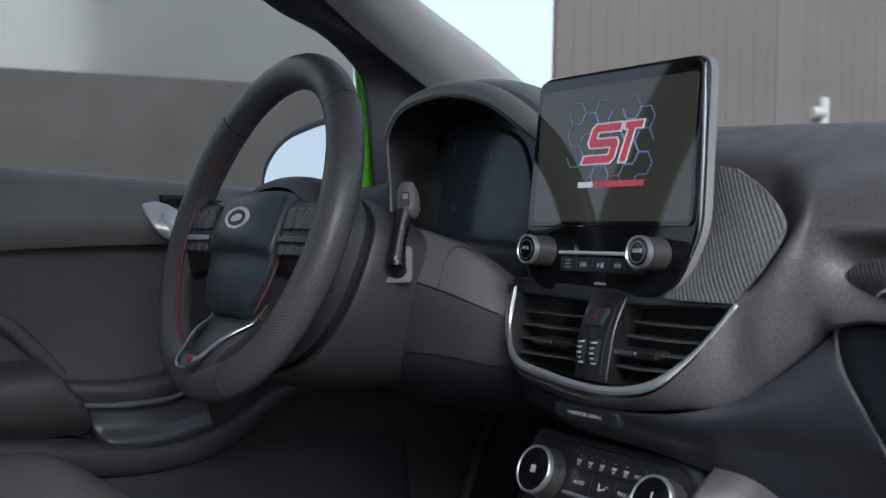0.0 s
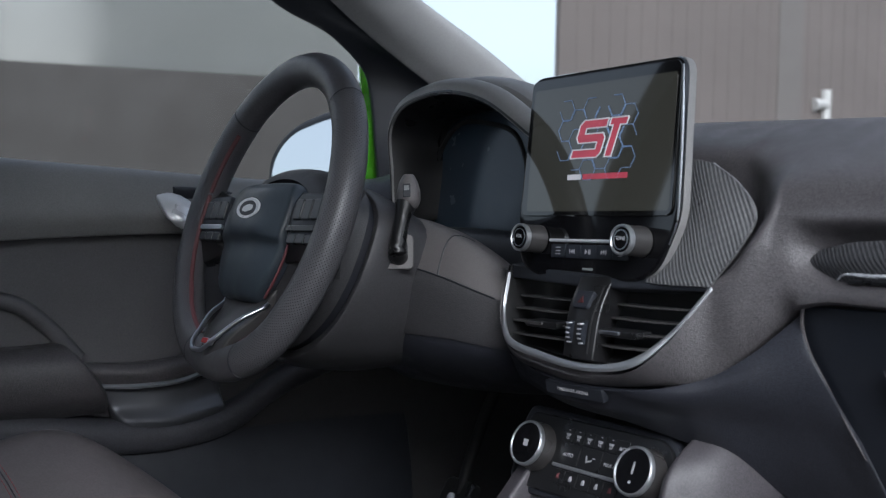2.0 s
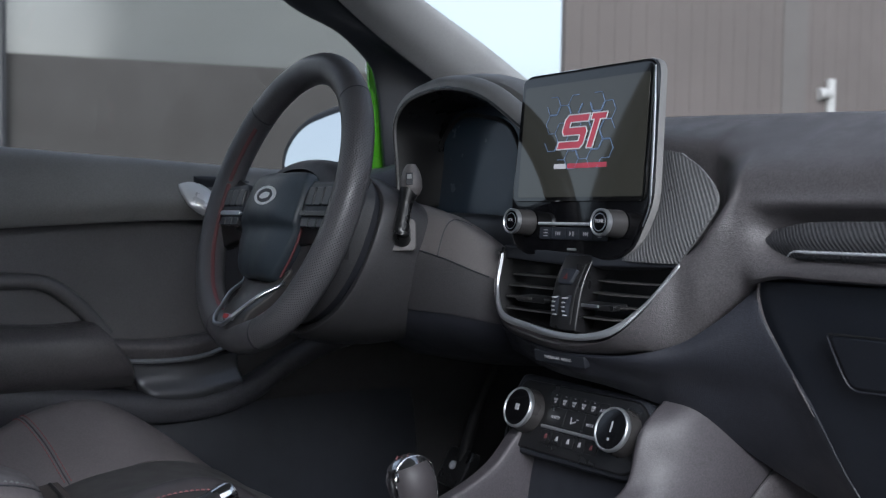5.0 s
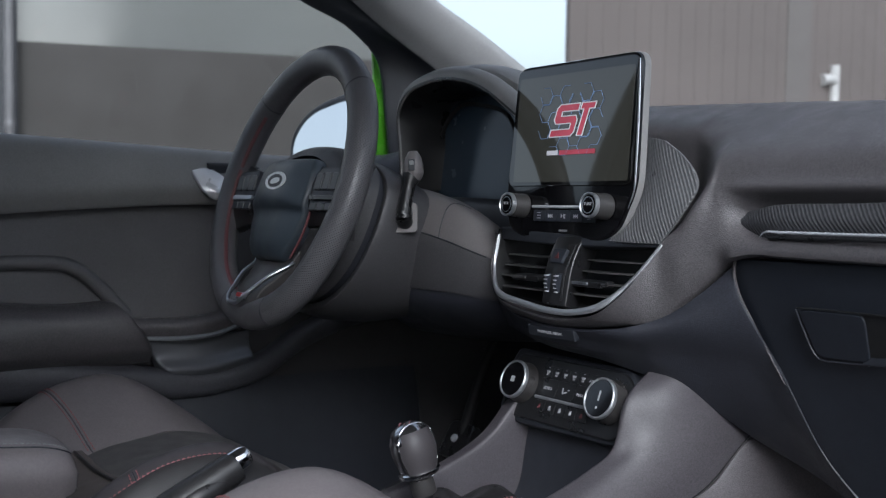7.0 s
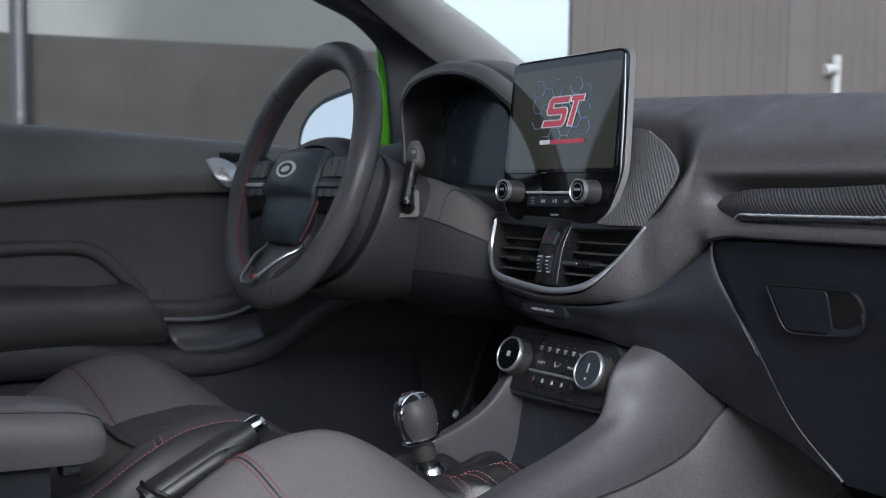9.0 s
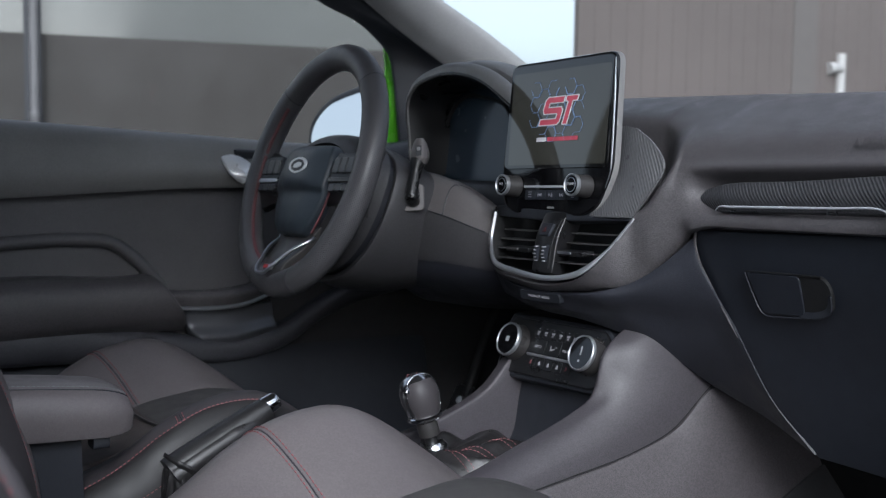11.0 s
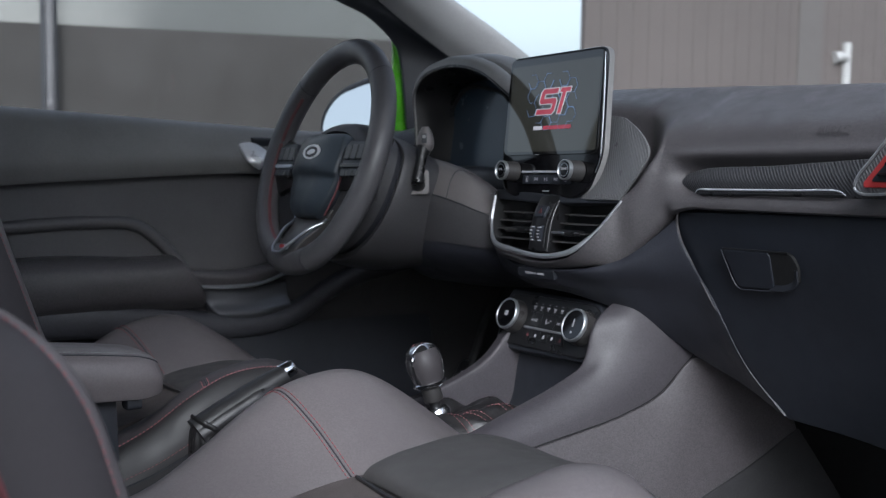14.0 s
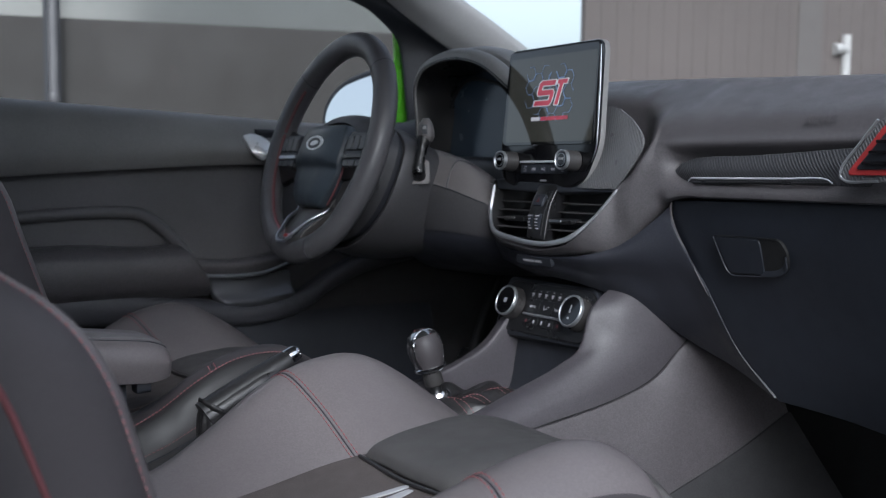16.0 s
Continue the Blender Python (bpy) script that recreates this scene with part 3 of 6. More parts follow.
# knee panel on the driver's side, cut into strips coloured darker downwards for shade
rows = [[(-0.30, 0.02, 0.90), (-0.24, 0.02, 0.895), (-0.17, 0.03, 0.865), (-0.118, 0.05, 0.82)], [(-0.30, -0.03, 0.913), (-0.24, -0.026, 0.905), (-0.185, -0.018, 0.887), (-0.118, 0.015, 0.838)], [(-0.30, -0.062, 0.869), (-0.235, -0.057, 0.861), (-0.17, -0.033, 0.84), (-0.115, 0.0, 0.825)], [(-0.30, -0.066, 0.86), (-0.235, -0.06, 0.853), (-0.17, -0.035, 0.832), (-0.115, -0.001, 0.818)], [(-0.31, -0.06, 0.78), (-0.24, -0.05, 0.775), (-0.16, -0.022, 0.775), (-0.11, 0.002, 0.78)], [(-0.36, 0.02, 0.72), (-0.26, 0.03, 0.72), (-0.17, 0.05, 0.725), (-0.11, 0.06, 0.735)], [(-0.42, 0.2, 0.69), (-0.28, 0.2, 0.69), (-0.18, 0.2, 0.70), (-0.08, 0.2, 0.71)]]
g = net(rows, 40, 60)
jl = int(np.abs(g[:, 20, 2] - 0.79).argmin())
jc = int(np.abs(g[:, 20, 2] - 0.853).argmin())
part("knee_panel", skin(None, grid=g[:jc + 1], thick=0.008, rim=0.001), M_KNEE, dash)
part("shaded_middle_knee", skin(None, grid=g[jc:jl + 1], thick=0.008, rim=0.0008), M_SHROUD, dash)
part("shaded_lower_knee", skin(None, grid=g[jl:] + np.array((0, 0.002, 0)), thick=0.008, rim=0.001), M_WING, dash)
j1, j0 = (int(np.abs(g[:, 20, 2] - z).argmin()) for z in (0.853, 0.887))
part("knee_joint", tube(g[j1, 8:36] + np.array((0, -0.0002, 0)), 0.001, 40, 6), M_DARK, dash)
i0 = int(np.abs(g[j1, :, 0] + 0.19).argmin())
part("knee_joint", tube(g[min(j0, j1):max(j0, j1) + 1, i0] + np.array((0, -0.0002, 0)), 0.0008, 24, 6), M_DARK, dash)

# ribbed fibre-look wing beside the display and strip before the passenger
rows = [[(0.085, 0.03, 0.957), (0.103, 0.026, 0.957), (0.122, 0.0245, 0.9535)], [(0.08, 0.025, 0.938), (0.12, 0.02, 0.94), (0.15, 0.0215, 0.937)], [(0.07, 0.016, 0.902), (0.135, 0.012, 0.908), (0.1695, 0.0195, 0.911)], [(0.05, 0.004, 0.868), (0.115, 0.001, 0.875), (0.161, 0.009, 0.885)], [(0.03, -0.002, 0.857), (0.09, -0.007, 0.854), (0.138, 0.0, 0.8535)]]
part("ribbed_wing", skin(rows, 60, 60, 0.003, 0.0003), M_RIB, dash, "ribbed dark grey fibre-look trim")
rows = [[(0.217, 0.036, 0.883), (0.25, 0.029, 0.889), (0.35, 0.022, 0.892), (0.5, 0.011, 0.899)], [(0.206, 0.036, 0.873), (0.25, 0.023, 0.876), (0.35, 0.016, 0.878), (0.5, 0.006, 0.881)], [(0.217, 0.036, 0.863), (0.25, 0.027, 0.8605), (0.35, 0.02, 0.861), (0.5, 0.009, 0.862)]]
part("ribbed_strip", skin(rows, 40, 10, 0.012, 0.002), M_STRIP, dash, "ribbed dark grey fibre-look trim")
part("silver_line", tube([(0.241, 0.0235, 0.8625), (0.246, 0.022, 0.866), (0.27, 0.0175, 0.867), (0.32, 0.0125, 0.8675), (0.4, 0.006, 0.8682), (0.452, 0.0025, 0.8685), (0.457, 0.0025, 0.8672), (0.462, 0.0025, 0.864)], [0.0005, 0.0013, 0.0012, 0.0012, 0.0012, 0.0011, 0.001, 0.0007], 90, 8), M_SILVERLINE, dash, "thin satin silver line")
part("line_shadow", tube([(0.25, 0.0245, 0.8615), (0.32, 0.019, 0.8622), (0.4, 0.0125, 0.8628), (0.455, 0.009, 0.8632)], 0.0016, 40, 8), M_STEM, dash)

# glovebox
glove = thing("glovebox", (0.45, 0.08, 0.62), "closed blue-black glovebox lid with recessed latch", "glovebox")
rows = [[(0.2, 0.036, 0.838), (0.35, 0.029, 0.84), (0.5, 0.018, 0.842), (0.7, 0.01, 0.842)], [(0.202, 0.036, 0.831), (0.35, 0.028, 0.832), (0.5, 0.017, 0.833), (0.7, 0.009, 0.833)], [(0.204, 0.04, 0.805), (0.35, 0.03, 0.805), (0.5, 0.02, 0.805), (0.7, 0.012, 0.805)], [(0.251, 0.056, 0.715), (0.37, 0.056, 0.71), (0.5, 0.05, 0.7), (0.7, 0.04, 0.7)], [(0.281, 0.0695, 0.655), (0.385, 0.07, 0.65), (0.5, 0.065, 0.64), (0.7, 0.055, 0.64)], [(0.325, 0.083, 0.605), (0.41, 0.085, 0.6), (0.52, 0.08, 0.59), (0.7, 0.07, 0.59)]]
part("lid", skin(rows, 30, 34, 0.02, 0.0015), M_GLOVE, glove)
LM = pose(0, 0.049, 0, 0, 0, -3) @ pose(0, 0, 0.78, 14) @ pose(0, 0, -0.78)
# flat black plate paints the recess's shade; the lid itself is uncut
part("recess_shade", plate(soft([(0.335, 0.8005), (0.376, 0.8005), (0.384, 0.786), (0.381, 0.766), (0.366, 0.7575), (0.335, 0.7555)], 0.009), 0.006, LM @ pose(0, 0.001, 0)), M_BLACK, glove)
# paler crescent paints the part of the recess that catches light
part("recess_lit_edge", skin([[tuple(LM @ Vector((x, -0.0015, z))) for x, z in ((0.382, 0.782), (0.3795, 0.766), (0.365, 0.7585), (0.34, 0.7565))], [tuple(LM @ Vector((x, 0.002, z))) for x, z in ((0.3765, 0.782), (0.372, 0.772), (0.36, 0.7665), (0.34, 0.765))]], 20, 4, 0.002, 0.0006), M_DARK, glove)
part("latch", plate(soft([(0.277, 0.7995), (0.3475, 0.8005), (0.346, 0.7575), (0.291, 0.7555)], 0.008), 0.02, LM @ pose(0, -0.0006, 0), 0.0014), M_GLOVE, glove)
part("latch_edge", tube([LM @ Vector((x, -0.0006, z)) for x, z in ((0.2755, 0.799), (0.279, 0.785), (0.2885, 0.758), (0.293, 0.7545), (0.315, 0.7542), (0.345, 0.756))], 0.0009, 40, 6), M_WING, glove)
part("latch_edge", tube([LM @ Vector((x, -0.0002, z)) for x, z in ((0.277, 0.8008), (0.3, 0.8014), (0.345, 0.8018), (0.375, 0.8016))], 0.0008, 40, 6), M_BLACK, glove)

part("lid_edge", tube([(0.2025, 0.0335, 0.838), (0.2025, 0.0325, 0.826), (0.2075, 0.0335, 0.806), (0.22, 0.0385, 0.779), (0.237, 0.0455, 0.744), (0.246, 0.0505, 0.724)], [0.0016, 0.0016, 0.0016, 0.0014, 0.0012, 0.0006], 60, 8), M_TUNNEL, dash)

# passenger side vent
pv = thing("side_vent", (0.53, 0.03, 0.85), "black air vent with red and silver surround", "air vent")
OV = [(0.458, 0.859), (0.455, 0.868), (0.505, 0.92), (0.6, 0.92), (0.6, 0.859)]
part("surround", plate(soft(OV, 0.006), 0.02, pose(0.035, 0.002, 0.008, 0, 0, -3)), M_RIB, pv, "ribbed grey surround")
part("silver_edge", tube([pose(0.035, 0.002, 0.008, 0, 0, -3) @ Vector((x, -0.0006, z)) for x, z in ((0.5, 0.9175), (0.48, 0.8965), (0.4575, 0.871), (0.4565, 0.864), (0.461, 0.8605), (0.5, 0.86))], 0.0014, 50, 8), M_SILVERPAINT, pv)
part("red_ring", plate(soft([(0.4685, 0.8655), (0.4685, 0.87), (0.5105, 0.9135), (0.59, 0.9135), (0.59, 0.8655)], 0.005), 0.02, pose(0.035, -0.002, 0.008, 0, 0, -3)), M_REDTRIM, pv)
part("cavity", plate(soft([(0.4775, 0.871), (0.514, 0.9075), (0.588, 0.9075), (0.588, 0.871)], 0.005), 0.02, pose(0.035, -0.004, 0.008, 0, 0, -3)), M_DARK, pv)
for i in range(3):
    part("slat", block(0.49 + i * 0.008, -0.008, 0.876 + i * 0.01, 0.586, 0.0, 0.879 + i * 0.01, 0.001, pose(0.035, -0.002, 0.008, 0, 0, -3)), M_GLOSS, pv)

# ---- centre display ----
disp = thing("centre_display", (0.004, -0.004, 0.909), "large touchscreen with gloss black frame, showing a red emblem", "touchscreen", turn=pose(0, 0, 0, -7))
OUT = [(-0.098, 0.137), (0.103, 0.137), (0.107, 0.0), (0.086, -0.044), (0.062, -0.056), (-0.07, -0.056), (-0.098, -0.045), (-0.105, 0.0)]
part("housing", plate(soft(OUT, 0.016, 6), 0.008, pose(0.0, 0.004, 0)), M_HOOD, disp, "grey housing edge", local=True)
part("rim", plate(soft([(p[0] * 0.995, p[1] * 0.995) for p in OUT], 0.016, 6), 0.006, pose(0.0, 0.0, 0), 0.003), M_GLOSS, disp, local=True)
part("screen", plate(soft([(-0.0945, 0.1325), (0.0995, 0.1325), (0.1, 0.0015), (-0.0985, 0.0015)], 0.009, 6), 0.003, pose(0, -0.002, 0), 0.0006), M_SCREEN, disp, "black reflective glass", local=True)
# thin silver tube stands in for the sky's glint on the rim
part("rim_glint", tube([(0.1005, -0.0008, 0.128), (0.1035, -0.0012, 0.09), (0.1062, -0.0012, 0.02), (0.1055, -0.001, -0.004), (0.0985, -0.0006, -0.022)], [0.0005, 0.0013, 0.0014, 0.0011, 0.0004], 40, 8), M_SATIN, disp, local=True)
for sx, tag in ((-0.0695, "VOL"), (0.0665, "TUNE")):
    km = pose(sx, -0.002, -0.0205, 90)
    k = part("knob", lathe([(0.0136, -0.001), (0.0136, 0.003), (0.0131, 0.005), (0.0128, 0.02), (0.0124, 0.0215)], km), M_KNOB, disp, local=True)
    part("ring", lathe([(0.0129, 0.0185), (0.0132, 0.0205), (0.0129, 0.0235), (0.0118, 0.0239), (0.0108, 0.0222)], km), M_SILVERPAINT, k, local=True)
    part("cap", lathe([(0.0107, 0.02), (0.0107, 0.0227), (0.01, 0.0232)], km), M_GLOSS, k, local=True)
    part("inner_ring", lathe([(0.0086, 0.0225), (0.0086, 0.0236), (0.0078, 0.0236), (0.0078, 0.0225)], km), M_SATIN, k, local=True)
    lettering(tag, 0.0046, pose(sx, -0.0256, -0.0195, 90), M_WHITE, k, "knob_lettering", local=True)
part("silver_bar", tube([(-0.052, -0.0015, -0.021), (0.0, -0.0015, -0.021), (0.056, -0.0015, -0.021)], 0.0016, 8, 8), M_SILVERLINE, disp, local=True)
for i in range(5):
    x = -0.05 + i * 0.0206
    b = part("button", plate(rounded(x, -0.037, x + 0.0202, -0.0245, 0.0015, 3), 0.006, pose(0, -0.0015, 0), 0.0005), M_GLOVE, disp, local=True)
    marks = {1: (("bar", 0.0055), ("back", 0.0068), ("back", 0.0098)), 2: (("play", 0.0062), ("bar", 0.0105), ("bar", 0.0123)), 3: (("play", 0.0062), ("play", 0.0092), ("bar", 0.0124))}.get(i, (("line", -0.0335), ("line", -0.0305), ("line", -0.0275)))
    for kind_, v in marks:
        if kind_ == "line":
            w_ = 0.0033 if i == 0 else 0.0026
            shape = rounded(x + 0.0101 - w_, v - 0.0005, x + 0.0101 + w_, v + 0.0005, 0.0003, 2)
        elif kind_ == "bar":
            shape = rounded(x + v, -0.0332, x + v + 0.0007, -0.0286, 0.0002, 2)
        else:
            a, b_ = (x + v, x + v + 0.0027) if kind_ == "play" else (x + v + 0.0027, x + v)
            shape = [(a, -0.0331), (b_, -0.0309), (a, -0.0287)] if kind_ == "play" else [(b_, -0.0309), (a, -0.0331), (a, -0.0287)]
        part("symbol", plate(shape, 0.0005, pose(0, -0.0019, 0), 0.0001), M_WHITE, b, local=True)
part("foot_mark", plate(rounded(-0.006, -0.0475, 0.008, -0.0452, 0.0006, 2), 0.0005, pose(0, -0.0006, 0), 0.0001), M_TRIMGREY, disp, local=True)

# ---- centre vents ----
vent = thing("centre_vents", (0.012, 0.0, 0.78), "pair of black louvred air vents in a silver U-shaped frame", "air vent")
U = [(-0.108, -0.013, 0.855), (-0.106, -0.022, 0.822), (-0.088, -0.034, 0.797), (-0.03, -0.042, 0.786), (0.06, -0.047, 0.784), (0.094, -0.041, 0.793), (0.116, -0.022, 0.816), (0.138, 0.001, 0.853)]
Uo = [(x * 1.0 + (-0.0009 if x < -0.05 else 0.0016 if x > 0.07 else 0), y + 0.001, z - (0.0032 if abs(x) < 0.1 else 0.0014)) for x, y, z in U]
Ui = [(x * 1.0 + (0.0009 if x < -0.05 else -0.0016 if x > 0.07 else 0), y + 0.003, z + (0.0026 if abs(x) < 0.1 else 0.0012)) for x, y, z in U]
Um = [tuple((np.array(a) + np.array(b)) / 2 + np.array((0, -0.0012, 0))) for a, b in zip(Uo, Ui)]
part("silver_frame", skin([Uo, Um, Ui], 90, 8, 0.003, 0.0006), M_SILVERPAINT, vent, "satin silver frame")
part("cavity", skin([[(-0.1085, -0.008, 0.862), (-0.105, 0.05, 0.86), (0.01, 0.045, 0.86), (0.13, 0.055, 0.86), (0.138, 0.006, 0.857)], [(-0.1065, -0.018, 0.82), (-0.1, 0.04, 0.82), (0.01, 0.03, 0.82), (0.11, 0.035, 0.82), (0.118, -0.015, 0.818)], [(-0.092, -0.028, 0.79), (-0.085, -0.01, 0.787), (0.01, -0.02, 0.783), (0.085, -0.015, 0.786), (0.096, -0.034, 0.79)]], 40, 16, 0.003, 0.0005), M_BLACK, vent)
part("top_lip", skin([[(-0.11, -0.006, 0.862), (0.01, -0.012, 0.858), (0.138, 0.003, 0.856)], [(-0.108, -0.006, 0.852), (0.01, -0.014, 0.85), (0.136, 0.002, 0.851)]], 20, 4, 0.02, 0.002), M_DARK, vent)
for i in range(4):
    z = 0.8335 - i * 0.0112
    yo = -0.004 - i * 0.0075
    left, right = -0.103 + (0.0, 0.002, 0.006, 0.016)[i], (0.123, 0.115, 0.106, 0.094)[i]
    for xa, xb in ((left, 0.0), (0.03, right)):
        bend = 0.004 if xa > 0 else 0.0
        rows = [[(xa, yo + 0.004, z), ((xa + xb) / 2, yo, z), (xb, yo + 0.003 + bend, z)], [(xa, yo + 0.024, z - 0.0015), ((xa + xb) / 2, yo + 0.02, z - 0.0015), (xb, yo + 0.023, z - 0.0015)]]
        part("louvre", skin(rows, 10, 4, 0.0016, 0.0008, face=(0.3, -0.4, 1.6)), M_KNOB, vent)
for xa, zz in ((-0.066, 0.811), (0.036, 0.8105)):
    t_ = part("vent_tab", block(xa, -0.026, zz - 0.0032, xa + 0.046, -0.008, zz + 0.0028, 0.0012), M_STEM, vent)
    part("tab_insert", block(xa + 0.001, -0.0275, zz - 0.001, xa + 0.026, -0.0255, zz + 0.0022, 0.0006), M_SATIN if xa > 0 else M_KNOB, t_)
rows = [[(0.0, -0.012, 0.857), (0.018, -0.014, 0.857), (0.036, -0.01, 0.857)], [(0.002, -0.029, 0.83), (0.019, -0.031, 0.83), (0.037, -0.026, 0.83)], [(0.004, -0.039, 0.79), (0.021, -0.041, 0.789), (0.038, -0.038, 0.788)]]
part("centre_column", skin(rows, 10, 12, 0.03, 0.002), M_STEM, vent)
part("column_ridge", tube([(0.0325, -0.015, 0.85), (0.0335, -0.0305, 0.825), (0.0345, -0.0395, 0.793)], 0.001, 16, 8), M_STEM, vent)
HZ = pose(0.0178, -0.0285, 0.8385, -30)
hz = part("hazard_button", plate(soft([(-0.0095, -0.0085), (0.0095, -0.0085), (0.0115, 0.0085), (-0.0105, 0.0085)], 0.003), 0.01, HZ, 0.0012), M_GLOVE, vent)
part("hazard_mark", plate([(-0.0036, -0.0036), (0.0036, -0.0036), (0, 0.0032)], 0.001, HZ @ pose(0, -0.0006, 0), 0.0003), M_HAZARD, hz)
for xa in (0.0095, 0.0245):
    w_ = part("thumbwheel", lathe([(0.012, -0.0028), (0.0125, 0), (0.012, 0.0028)], pose(xa + 0.0025, -0.029, 0.8085, 0, 90), 24), M_GLOVE, vent)
    for j in range(5):
        part("notch", block(xa + 0.0004, -0.0423 + abs(j - 2) * 0.0008, 0.8005 + j * 0.0042, xa + 0.0046, -0.036, 0.8017 + j * 0.0042, 0.0003), M_WHITE, w_)

# ---- climate controls ----
CM = pose(-0.0065, -0.002, 0.684, -24)
clim = thing("climate_panel", (0.004, -0.010, 0.655), "black climate control panel with two silver-ringed dials", "control panel")
part("panel", plate(soft([(-0.095, 0.036), (0.083, 0.036), (0.1, 0.022), (0.0995, -0.03), (0.086, -0.037), (-0.088, -0.037), (-0.1, -0.03), (-0.103, 0.02)], 0.012, 5), 0.03, CM, 0.002), M_STEM, clim)
# console plastic under the dash, its shade put in as near-black
part("panel_surround", plate(soft([(-0.104, 0.043), (0.085, 0.041), (0.102, 0.027), (0.1045, 0.012), (0.1035, -0.03), (0.09, -0.041), (-0.09, -0.043), (-0.108, -0.034), (-0.11, 0.03)], 0.014, 5), 0.03, CM @ pose(0, 0.003, 0), 0.004), M_DARK, clim)
for sx in (-0.0725, 0.0725):
    km = CM @ pose(sx, 0, 0.002, 90)
    k = part("dial", lathe([(0.0238, -0.002), (0.0234, 0.005), (0.0226, 0.0065), (0.0216, 0.0155)], km), M_DIAL, clim)
    part("dial_ring", lathe([(0.0215, 0.0125), (0.0224, 0.015), (0.022, 0.0178), (0.0212, 0.0188), (0.0202, 0.019), (0.0194, 0.0174)], km, 48), M_SILVERPAINT, k)
    part("dial_face", lathe([(0.0196, 0.0155), (0.0196, 0.0176), (0.019, 0.0178)], km, 48), M_GLOSS, k)
    if sx < 0:
        for a in range(4):
            dx, dz = 0.0024 * math.cos(a * math.pi / 2 + 0.8), 0.0024 * math.sin(a * math.pi / 2 + 0.8)
            part("fan_blade", plate(rounded(dx - 0.0018, dz - 0.0018, dx + 0.0018, dz + 0.0018, 0.0014), 0.0004, CM @ pose(sx, -0.0181, 0.002), 0.0001), M_WHITE, k)
    else:
        part("dial_mark", plate(rounded(-0.0011, -0.003, 0.0011, 0.008, 0.0008), 0.0004, CM @ pose(sx, -0.0181, 0.002), 0.0001), M_WHITE, k)
        part("dial_mark", plate(rounded(-0.0016, -0.0115, 0.0016, -0.0085, 0.0014), 0.0004, CM @ pose(sx, -0.0181, 0.002), 0.0001), M_WHITE, k)
part("silver_bar", tube([CM @ Vector((x, -0.001, -0.0095)) for x in (-0.045, 0, 0.047)], 0.0019, 8, 8), M_SILVERPAINT, clim)
for r_, (n_, za, zb) in enumerate(((6, 0.0135, 0.027), (3, -0.007, 0.0128), (5, -0.026, -0.0125))):
    for i in range(n_):
        xa = -0.043 + i * 0.088 / n_
        b = part("button", plate(rounded(xa, za, xa + 0.088 / n_ - 0.0006, zb, 0.0012, 3), 0.004, CM @ pose(0, -0.001, 0), 0.0004), M_STEM, clim)
        cx, cz = xa + 0.044 / n_, (za + zb) / 2
        if (r_, i) in ((0, 5), (1, 0), (1, 2)):
            lettering({(0, 5): "A/C", (1, 0): "AUTO", (1, 2): "MAX A/C"}[(r_, i)], 0.005, CM @ pose(cx, -0.0015, cz - 0.001, 90), M_WHITE, b, "button_lettering")
        else:
            ms = M_PIPING if r_ == 2 and i in (0, 4) else M_WHITE
            if r_ == 0:
                part("symbol", plate([(cx - 0.0034, cz + 0.0016), (cx + 0.0034, cz + 0.0016), (cx + 0.0022, cz - 0.001), (cx - 0.0022, cz - 0.001)], 0.0004, CM @ pose(0, -0.0013, 0), 0.0001), ms, b)
                for q in (-0.0014, 0.0, 0.0014):
                    part("symbol", plate(rounded(cx + q - 0.0003, cz - 0.0038, cx + q + 0.0003, cz - 0.0014, 0.0002, 2), 0.0004, CM @ pose(0, -0.0013, 0), 0.0001), ms, b)
                part("symbol", plate(rounded(cx - 0.0012, cz + 0.0046, cx + 0.0012, cz + 0.0053, 0.0002, 2), 0.0004, CM @ pose(0, -0.0013, 0), 0.0001), ms, b)
            elif r_ == 1:
                part("symbol", plate([(cx - 0.006, cz + 0.003), (cx - 0.0045, cz + 0.003), (cx - 0.003, cz - 0.002), (cx + 0.003, cz), (cx + 0.003, cz - 0.0015), (cx - 0.0045, cz - 0.0042)], 0.0004, CM @ pose(0, -0.0013, 0), 0.0001), ms, b)
                part("symbol", plate(rounded(cx + 0.003, cz + 0.001, cx + 0.0065, cz + 0.002, 0.0003, 2), 0.0004, CM @ pose(0, -0.0013, 0), 0.0001), ms, b)
            else:
                part("symbol", plate([(cx - 0.0018, cz + 0.002), (cx + 0.0012, cz + 0.003), (cx + 0.0022, cz - 0.002), (cx - 0.0022, cz - 0.0026)], 0.0004, CM @ pose(0, -0.0013, 0), 0.0001), ms, b)

# ---- centre console ----
cons = thing("centre_console", (0.0, -0.12, 0.27), "grey grained plastic centre console with dark storage bin", "console")
rail = [(0.102, 0.036, 0.73), (0.1085, -0.013, 0.7), (0.110, -0.037, 0.65), (0.107, -0.066, 0.634), (0.10, -0.145, 0.606), (0.10, -0.21, 0.587), (0.10, -0.36, 0.565)]
seam = [(0.160, 0.102, 0.654), (0.157, 0.08, 0.635), (0.153, 0.045, 0.608), (0.149, -0.01, 0.59), (0.142, -0.1, 0.575), (0.137, -0.2, 0.562), (0.13, -0.36, 0.55)]
top = [(0.124, 0.052, 0.727), (0.1275, 0.014, 0.7015), (0.129, -0.012, 0.655), (0.126, -0.045, 0.634), (0.118, -0.13, 0.606), (0.117, -0.21, 0.585), (0.115, -0.36, 0.566)]
